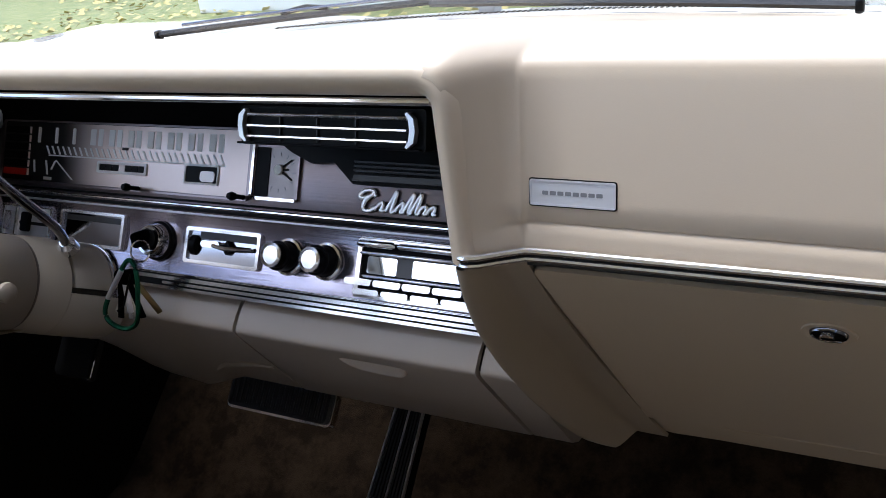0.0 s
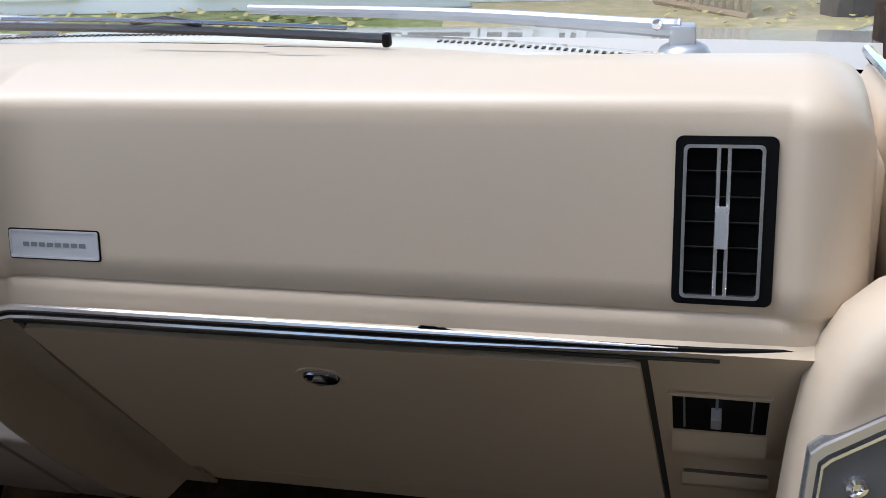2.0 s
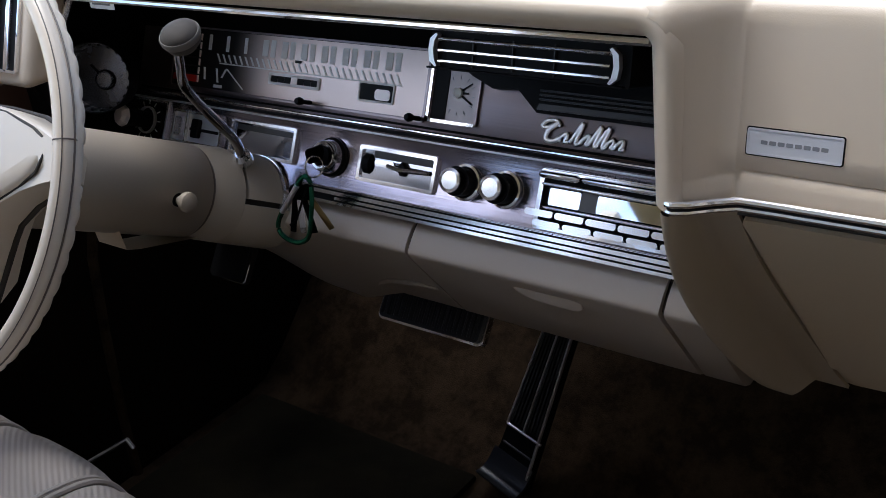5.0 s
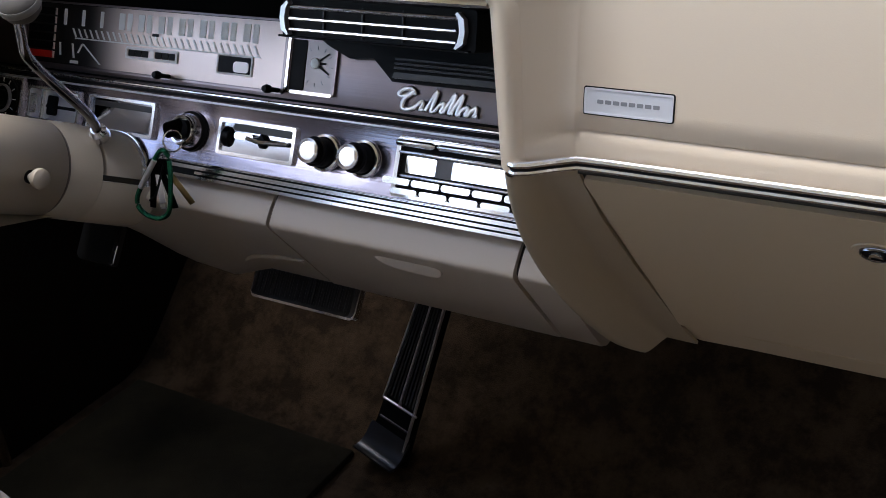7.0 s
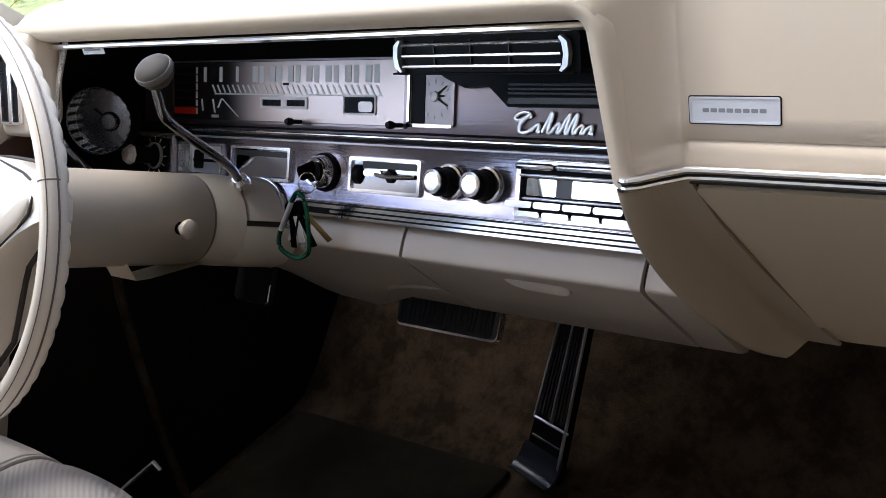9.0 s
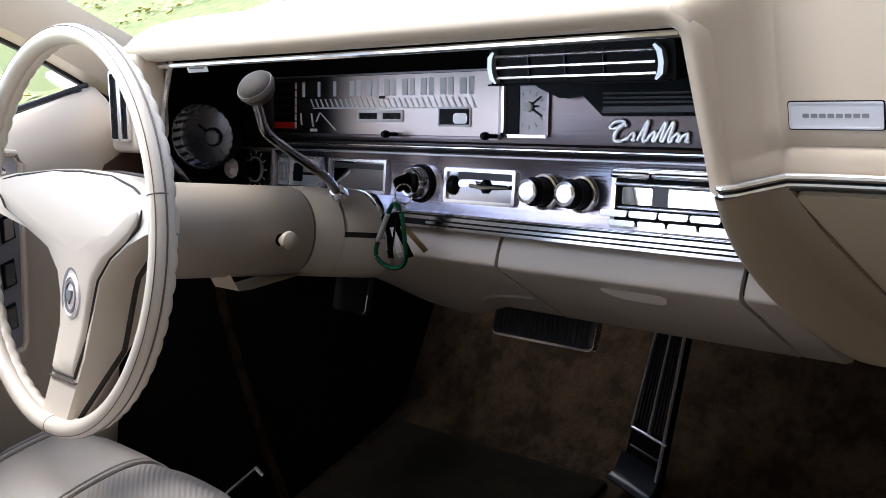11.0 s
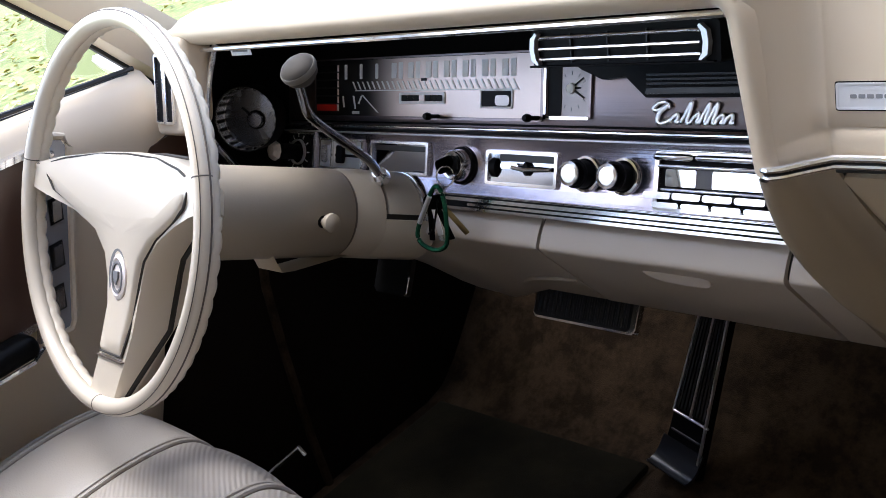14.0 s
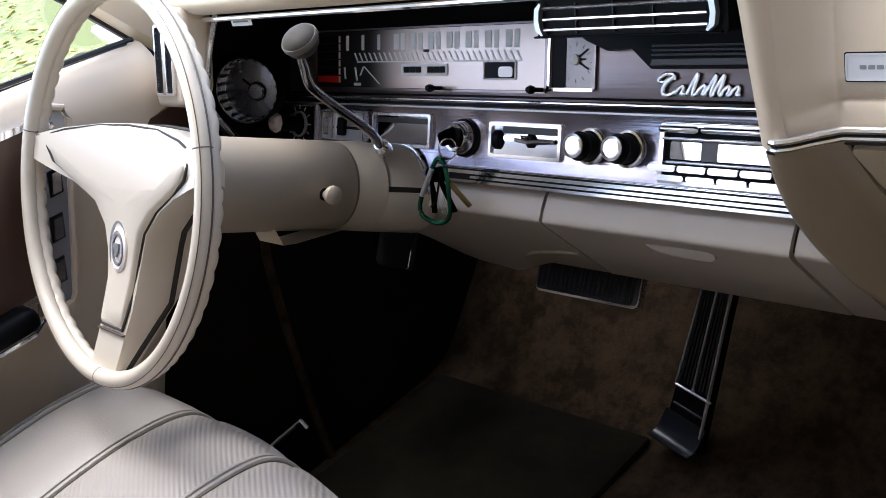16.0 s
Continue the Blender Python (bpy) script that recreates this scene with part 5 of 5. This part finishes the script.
# ---- front seat ----
seat = thing("front_seat", (0, -0.55, 0.0), "cream leather bench seat with ribbed channels and dark piping", "car seat")
PROF = [(-0.285, 0.10), (-0.256, 0.17), (-0.248, 0.24), (-0.249, 0.290), (-0.256, 0.320), (-0.272, 0.3420), (-0.30, 0.3540), (-0.355, 0.3610), (-0.42, 0.3600), (-0.50, 0.3520), (-0.62, 0.337), (-0.80, 0.322), (-0.90, 0.32)]
prof = [(p.y, p.z) for p in curve_through([(0, y, z) for y, z in PROF], 4)]
edges = [-0.635 + 0.162 * k for k in range(9)]


def bow(x):
    """How far the seat's front edge draws back from its corner towards the middle."""
    return 0.05 * (1 - math.cos(math.pi * min(1, max(0, (x + 0.42) / 0.42)))) / 2


for k in range(8):
    x0, x1 = edges[k], edges[k + 1]
    rings = []
    for i in range(13):
        u = i / 12
        h = 0.008 * math.sqrt(max(0, 1 - (2 * u - 1) ** 4))
        rings.append([(x0 + (x1 - x0) * u, y - bow(x0 + (x1 - x0) * u) + (h * 0.6 if z < 0.32 and y > -0.3 else 0), z + h - 0.008) for y, z in prof])
    part("channel", skin(rings, False, False), SEATR if k else SEATW, seat, "ribbed leather channel" if k else "smooth leather channel", sharp=80)
for k in range(9):
    part("piping", tube([(edges[k], y - bow(edges[k]) + 0.0005, z - 0.0045) for y, z in prof], 0.0026, 8), PIPING, seat)
    for s in (-1, 1):
        part("welt", tube([(edges[k] + s * 0.0045, y - bow(edges[k]) + 0.0008, z - 0.0035) for y, z in prof], 0.0032, 8), SEATW, seat)
for s in (-1, 1):
    rings = []
    for i in range(9):
        a = radians(90 * i / 8)
        rings.append([(s * ((0.635 if s < 0 else 0.661) + (0.060 if s < 0 else 0.03) * math.sin(a)), y - bow(s * 0.66) - 0.02 * (1 - math.cos(a)), z - 0.010 - 0.055 * (1 - math.cos(a))) for y, z in prof])
    part("side_bolster", skin(rings, False, False), SEATW, seat, sharp=80)
part("seat_base", box(-0.66, 0.68, -0.92, -0.31, 0.0, 0.27, 0.02), CARPET, seat)
part("backrest", box(-0.69, 0.69, -1.02, -0.90, 0.28, 0.80, 0.05, 4), SEATW, seat)
part("seat_lever", tube([(-0.52, -0.262, 0.20), (-0.472, -0.20, 0.243), (-0.384, -0.20, 0.303), (-0.379, -0.199, 0.294)], 0.0022, 8), CHROME, seat)

# ---- driver's door ----
ddoor = thing("driver_door", (-0.72, -0.5, 0.05), "closed cream driver's door with dark wood panel and chrome", "car door")
part("door_shell", box(-0.80, -0.745, -1.02, -0.03, 0.03, 0.665, 0.012), PAINT, ddoor)
rings = []
for q in (-0.85, -0.6, -0.4, -0.25, -0.15, -0.08, -0.035, -0.012, 0.0):
    ring = []
    for x, z in ((-0.745, 0.676), (-0.730, 0.682), (-0.714, 0.678), (-0.699, 0.664), (-0.687, 0.640), (-0.682, 0.61), (-0.688, 0.56), (-0.704, 0.46), (-0.708, 0.36), (-0.710, 0.27), (-0.712, 0.235), (-0.74, 0.225)):
        lead = -0.030 - max(0, 0.59 - z) * 0.47
        y = lead + q * (1 if z > 0.3 else 1.0)
        drop = 0.013 * min(1, max(0, (y + 0.25) / 0.21)) if z > 0.63 else 0
        ring.append((x - (0.02 * (1 + q / 0.035) ** 2 if q > -0.035 else 0), y, z - drop))
    rings.append(ring)
part("door_trim", skin(rings, False, False), VINYL, ddoor, "cream vinyl door trim", sharp=70)
part("belt_seal", tube([(-0.742, -1.0, 0.688), (-0.742, -0.25, 0.685), (-0.742, -0.15, 0.679), (-0.742, -0.035, 0.6705)], 0.0036, 8), RUBBER, ddoor)
part("trim_gap", tube([(-0.730, -0.9, 0.6828), (-0.730, -0.25, 0.6822), (-0.730, -0.14, 0.6752), (-0.730, -0.05, 0.6697)], 0.0011, 6), RUBBER, ddoor)
part("window_channel", tube([(-0.752, -1.0, 0.684), (-0.752, -0.25, 0.681), (-0.752, -0.03, 0.667)], 0.004, 8), CHROME, ddoor)
dm = Matrix(((0, 0, 1, -0.695), (1, 0, 0, 0), (0, 1, 0, 0), (0, 0, 0, 1)))
wood = [(-1.0, 0.468), (-0.300, 0.468), (-0.212, 0.640), (-1.0, 0.655)]
part("wood_panel", plate([(y, z) for y, z in wood], 0.0, 0.022, dm, 0.003), WOOD, ddoor, "dark walnut panel")
part("chrome_edge", rim([(-1.01, 0.460), (-0.294, 0.460), (-0.202, 0.647), (-1.01, 0.664)], [(-1.0, 0.468), (-0.300, 0.468), (-0.212, 0.640), (-1.0, 0.655)], 0.0, 0.026, dm), CHROME, ddoor)
plate_out = [(-0.306, 0.440), (-0.268, 0.440), (-0.262, 0.446), (-0.180, 0.632), (-0.182, 0.642), (-0.206, 0.650), (-0.214, 0.644)]
sp = part("switch_plate", plate(plate_out, 0.006, 0.0165, dm, 0.003), SWITCHM, ddoor, "satin switch plate")
part("plate_border", tube([dm @ Vector((y, z, 0.0165)) for y, z in ((-0.300, 0.437), (-0.266, 0.437), (-0.258, 0.445), (-0.177, 0.630), (-0.178, 0.644), (-0.200, 0.655))], 0.0045, 8), VINYL, ddoor)
for k, z in enumerate((0.478, 0.524, 0.572)):
    y = -0.274 + (z - 0.460) * 0.44
    quad = lambda g: [(y - 0.009 - g, z - 0.012 - g), (y + 0.004 + g, z - 0.012 - g), (y + 0.013 + g, z + 0.012 + g), (y - g, z + 0.012 + g)]
    bz = part("switch_bezel", plate(quad(0.002), 0.0165, 0.0180, dm, 0.0006), BLACK, sp)
    part("window_switch", plate(quad(-0.001), 0.0180, 0.0225, dm, 0.0016), CHROME, bz)
part("plate_screw", lathe([(0.0045, 0.0), (0.0040, 0.002), (0, 0.0024)], dm @ pose(-0.200, 0.632, 0.0165)), CHROME, sp)
part("plate_screw", lathe([(0.0045, 0.0), (0.0040, 0.002), (0, 0.0024)], dm @ pose(-0.289, 0.452, 0.0165)), CHROME, sp)
part("armrest", box(-0.70, -0.640, -0.95, -0.315, 0.440, 0.468, 0.012, 3), BLACK, ddoor)
part("armrest_edge", tube([(-0.640, -0.95, 0.440), (-0.640, -0.33, 0.440), (-0.66, -0.31, 0.441)], 0.003, 8), CHROME, ddoor)
part("handle_recess", plate([(-0.095, 0.548), (-0.030, 0.548), (-0.030, 0.592), (-0.082, 0.586), (-0.095, 0.575)], 0.0, 0.012, dm, 0.003), WOOD, ddoor, "dark brown recess")
part("recess_edge", tube([(-0.696, -0.032, 0.594), (-0.696, -0.082, 0.588), (-0.696, -0.096, 0.576), (-0.696, -0.096, 0.552)], 0.0028, 8), CHROME, ddoor)
part("recess_lip", tube([(-0.692, -0.032, 0.599), (-0.692, -0.084, 0.593), (-0.692, -0.101, 0.580), (-0.692, -0.101, 0.552)], 0.0016, 8), RUBBER, ddoor)
mirror = thing("door_mirror", (-0.86, -0.02, 0.65), "chrome outside mirror on the driver's door", "mirror")
mm = Matrix.Translation((-0.893, -0.016, 0.703)) @ pose(0, 0, 0, 90, 0, 26) @ Matrix.Diagonal((1.35, 0.98, 1, 1))
part("mirror_shell", lathe([(0.0, -0.06), (0.03, -0.052), (0.046, -0.026), (0.050, 0.0)], mm), CHROME, mirror)
part("mirror_glass", lathe([(0.045, 0.0), (0.045, 0.002), (0, 0.002)], mm), MIRRORC, mirror)
part("mirror_foot", tube([(-0.80, 0.00, 0.640), (-0.83, -0.002, 0.660), (-0.86, -0.006, 0.668), (-0.895, -0.004, 0.680)], [0.022, 0.016, 0.013, 0.012], 10), PAINT, mirror)

# ---- open passenger door ----
pdoor = thing("passenger_door", (0.70, -0.02, 0.05), "wide open cream passenger door with chrome edged panel", "car door")
pan = face((0.0, -0.05, 0.0), 0) @ Matrix.Translation((0.636, 0, 0)) @ pose(0, 0, 0, 0, 8, 0) @ Matrix.Translation((-0.636, 0, 0))
edge = [(0.632, 0.06), (0.634, 0.30), (0.637, 0.42), (0.640, 0.48), (0.644, 0.525), (0.649, 0.560), (0.657, 0.586), (0.667, 0.604), (0.683, 0.618), (0.71, 0.630), (0.78, 0.645), (1.50, 0.65), (1.50, 0.06)]
rings = []
for w, inset in ((-0.07, 0.012), (-0.045, 0.0), (-0.012, 0.0), (-0.004, 0.002), (0.002, 0.007), (0.004, 0.014)):
    rings.append([pan @ Vector((u + inset * (1 if u < 0.75 else 0), v - inset * (1 if v > 0.6 else 0), w)) for u, v in edge])
part("door_trim", skin(rings), VINYL, pdoor, "cream padded door trim", sharp=70)
big = [(0.6365, 0.08), (0.6415, 0.50), (0.6445, 0.546), (0.650, 0.551), (0.690, 0.574), (0.80, 0.600), (1.45, 0.61), (1.45, 0.08)]
small = [(0.6405, 0.084), (0.6452, 0.50), (0.6480, 0.542), (0.652, 0.546), (0.691, 0.569), (0.80, 0.595), (1.446, 0.605), (1.446, 0.084)]
tiny = [(u + 0.002 * (1 if u < 1 else -1), v - 0.0025 * (1 if v > 0.3 else -1)) for u, v in small]
part("chrome_edge", rim(big, small, 0.0, 0.008, pan), SATIN, pdoor)
part("inner_edge", rim(tiny, [(u + 0.0012 * (1 if u < 1 else -1), v - 0.0015 * (1 if v > 0.3 else -1)) for u, v in tiny], 0.0, 0.0075, pan), CHROME, pdoor)
part("grey_panel", plate(big, -0.002, 0.0055, pan), GREYI, pdoor, "satin grey insert panel")
part("panel_screw", lathe([(0.0062, 0.005), (0.0055, 0.0085), (0.003, 0.0092), (0.002, 0.0075), (0, 0.0075)], pan @ pose(0.668, 0.527, 0)), CHROME, pdoor)

# ---- wipers ----
WIPER = material("grey_wiper_metal", (0.42, 0.45, 0.48), 0.35, 0.4, vary=0.12, vscale=20)


def wiper(px, py, tip, heel, reach):
    ob = thing("windshield_wiper", (px, py, 0.65), "grey metal wiper resting at the windshield's foot", "wiper", "wipers")
    part("pivot", lathe([(0.025, -0.015), (0.024, 0.000), (0.020, 0.008), (0.013, 0.012), (0, 0.013)], Matrix.Translation((px, py, 0.648)), 24), WIPER, ob)
    part("pivot_cap", box(px - 0.012, px + 0.010, py - 0.010, py + 0.010, 0.655, 0.6755, 0.003), WIPER, ob)
    arm = curve_through([(px - 0.004, py, 0.671), (px - 0.03, py + 0.002, 0.673), (px - 0.20, py + 0.030, 0.681), (px - reach, py + 0.045, 0.6875)], 6)
    part("wiper_arm", tube(arm, [0.0095 - 0.0050 * k / (len(arm) - 1) for k in range(len(arm))], 10, False, 1.0), WIPER, ob)
    part("arm_rivet", lathe([(0.005, 0), (0.004, 0.003), (0, 0.0035)], Matrix.Translation((px - 0.022, py - 0.009, 0.677)) @ pose(0, 0, 0, 80, 0, 0)), CHROME, ob)
    t, h = Vector(tip), Vector(heel)
    line = [h.lerp(t, k / 12) + Vector((0, 0.012 * math.sin(math.pi * k / 12), 0)) for k in range(13)]
    blade = part("blade", tube([p + Vector((0, 0, 0.004)) for p in line], [0.0048] * 13, 6, False, 0.9), RUBBER, ob, "black rubber blade")
    part("blade_spine", tube([p + Vector((0, -0.001, 0.012)) for p in line[1:12]], 0.0022, 6), LEVERC, blade)
    part("blade_bridge", tube([line[5] + Vector((0, 0, 0.010)), line[6] + Vector((0, 0.002, 0.014)), line[7] + Vector((0, 0, 0.010))], 0.0035, 6), DIALD, blade)
    part("blade_claw", box(t.x - 0.004, t.x + 0.003, t.y - 0.005, t.y + 0.005, t.z - 0.003, t.z + 0.009, 0.002), BLACK, blade)


wiper(0.560, 0.385, (0.312, 0.335, 0.6720), (-0.17, 0.415, 0.6740), 0.42)
wiper(-0.115, 0.455, (-0.49, 0.295, 0.6700), (-0.17, 0.448, 0.6720), 0.22)

# ---- outside ----
house = thing("house", (-3.4, 7.0, -0.42), "white sided house with windows and a door", "house")
part("wall", box(-7.0, 0.06, 6.9, 7.2, -0.5, 4.2), SIDING, house)
for k in range(14):
    part("siding_board", box(-7.0, 0.06, 6.872, 6.9, -0.42 + 0.16 * k, -0.275 + 0.16 * k, 0.006, 1), SIDING, house)
for x, w in ((-0.50, 0.06), (-0.95, 0.13), (-1.70, 0.50), (-2.85, 0.50), (-5.0, 0.5)):
    wdw = part("window", rim([(x - w - 0.07, -0.30), (x + w + 0.07, -0.30), (x + w + 0.07, 1.2), (x - w - 0.07, 1.2)], [(x - w, -0.23), (x + w, -0.23), (x + w, 1.12), (x - w, 1.12)], 0, 0.05, face((0, 6.87, 0), 0)), SIDING, house)
    part("pane", box(x - w, x + w, 6.84, 6.862, -0.23, 1.12), SHINGLE, wdw)
    part("glazing_bar", box(x - 0.02, x + 0.02, 6.825, 6.842, -0.23, 1.12), SIDING, wdw)
part("corner_post", box(0.05, 0.14, 6.80, 6.9, -0.45, 4.2, 0.01), SIDING, house)
part("roof", box(-7.3, 0.5, 6.4, 11.0, 4.2, 4.35), SHINGLE, house)
deck = thing("wooden_steps", (0.4, 6.8, -0.42), "weathered timber slatted side of porch steps", "steps")
for k in range(13):
    x = 0.10 + k * 0.048
    top = 0.9 - 0.055 * k
    part("slat", box(x, x + 0.026, 6.62 - k * 0.045, 6.66 - k * 0.045, -0.44, top, 0.004, 1), TIMBER, deck)
part("rail", tube([(0.10, 6.66, 0.95), (0.70, 6.08, 0.25)], 0.035, 6), TIMBER, deck)
part("rail", tube([(0.10, 6.66, -0.36), (0.70, 6.08, -0.38)], 0.03, 6), TIMBER, deck)
patch = bmesh.new()
bmesh.ops.create_grid(patch, x_segments=30, y_segments=50, size=1)
for v in patch.verts:
    v.co.x, v.co.y = 4.85 + v.co.x * 6.05, 4.0 + v.co.y * 9.6
    if v.co.x < -0.5:
        v.co.x += 0.5 * noise.noise(Vector((1.3, v.co.y * 1.7, 0))) + 0.25 * noise.noise(Vector((4.1, v.co.y * 5, 0)))
    v.co.z = -0.388 + 0.03 * noise.noise(v.co * 0.6)
solo("dry_grass", patch, STRAW, "dry straw coloured lawn under autumn leaves", kind="structure")


def tree(x, y, r, h, seed):
    rnd = random.Random(seed)
    ob = thing("tree", (x, y, -0.42), "bare-stemmed grey tree with thin yellow autumn crown", "tree", "trees")
    pts = [(x + rnd.uniform(-0.03, 0.03) * k, y + rnd.uniform(-0.03, 0.03) * k, -0.5 + h * k / 6) for k in range(7)]
    part("trunk", tube(curve_through(pts, 3), [r * (1.5 if k < 2 else 1.05 - 0.045 * k) for k in range(19)], 10), BARK, ob)
    for k in range(6):
        a = rnd.uniform(0, 6.28)
        b0 = Vector(pts[3 + k % 3])
        e = b0 + Vector((math.cos(a) * h * 0.25, math.sin(a) * h * 0.25, h * 0.22))
        part("limb", tube([b0, b0.lerp(e, 0.5) + Vector((0, 0, 0.1)), e], [r * 0.4, r * 0.28, r * 0.1], 6), BARK, ob)
    vs, fs = [], []
    for k in range(900):
        a, q = rnd.uniform(0, 6.28), rnd.uniform(0.05, 1) ** 0.5
        c = Vector((x + math.cos(a) * q * h * 0.32, y + math.sin(a) * q * h * 0.32, -0.42 + h * rnd.uniform(0.55, 1.12)))
        if noise.noise(c * 0.9) < -0.05:
            continue
        m = Euler((rnd.uniform(0, 6), rnd.uniform(0, 6), rnd.uniform(0, 6))).to_matrix()
        i = len(vs)
        vs += [tuple(c + m @ Vector(p)) for p in ((-0.09, 0, 0), (0, -0.05, 0.01), (0.10, 0, 0), (0, 0.05, 0.015))]
        fs.append((i, i + 1, i + 2, i + 3))
    me = bpy.data.meshes.new("crown")
    me.from_pydata(vs, [], fs)
    me.materials.append(LEAF)
    crown = new("crown", me)
    crown.parent = ob
    crown.matrix_parent_inverse = ob.matrix_basis.inverted()


for i, (x, y, r, h) in enumerate(((1.28, 6.2, 0.12, 6.5), (1.75, 7.6, 0.13, 7.5), (3.6, 11.0, 0.2, 9.0), (-12.0, 9.0, 0.25, 9.0), (-16.0, 3.0, 0.25, 10.0))):
    tree(x, y, r, h, i)

# fallen leaves
rnd = random.Random(5)
vs, fs = [], []
for k in range(17000):
    if k < 13000:
        x, y = rnd.uniform(-17, -1.6), rnd.uniform(-6, 14)
    else:
        x, y = rnd.uniform(0.2, 7.0), rnd.uniform(3.0, 13.5)
    if noise.noise(Vector((x * 0.5, y * 0.5, 3))) < -0.12 and k < 13000:
        continue
    z = (-0.388 if x > -1.0 else -0.42) + 0.03 * noise.noise(Vector((x, y, 0)) * 0.6) + 0.022
    m = Euler((rnd.uniform(-0.5, 0.5), rnd.uniform(-0.5, 0.5), rnd.uniform(0, 6))).to_matrix()
    q = rnd.uniform(0.3, 0.75) if x < 0 else rnd.uniform(0.16, 0.42)
    i = len(vs)
    vs += [tuple(Vector((x, y, z)) + q * (m @ Vector(p))) for p in ((-0.07, 0, 0.012), (-0.045, -0.04, 0.004), (0.01, -0.05, 0), (0.055, -0.03, 0.006), (0.075, 0.005, 0.014), (0.04, 0.045, 0.003), (-0.03, 0.046, 0))]
    fs.append(tuple(range(i, i + 7)))
me = bpy.data.meshes.new("fallen_leaves")
me.from_pydata(vs, [], fs)
me.materials.append(LEAF)
tagged(new("fallen_leaves", me), "fallen yellow autumn leaves scattered over the lawn", "leaves", "", "stuff")
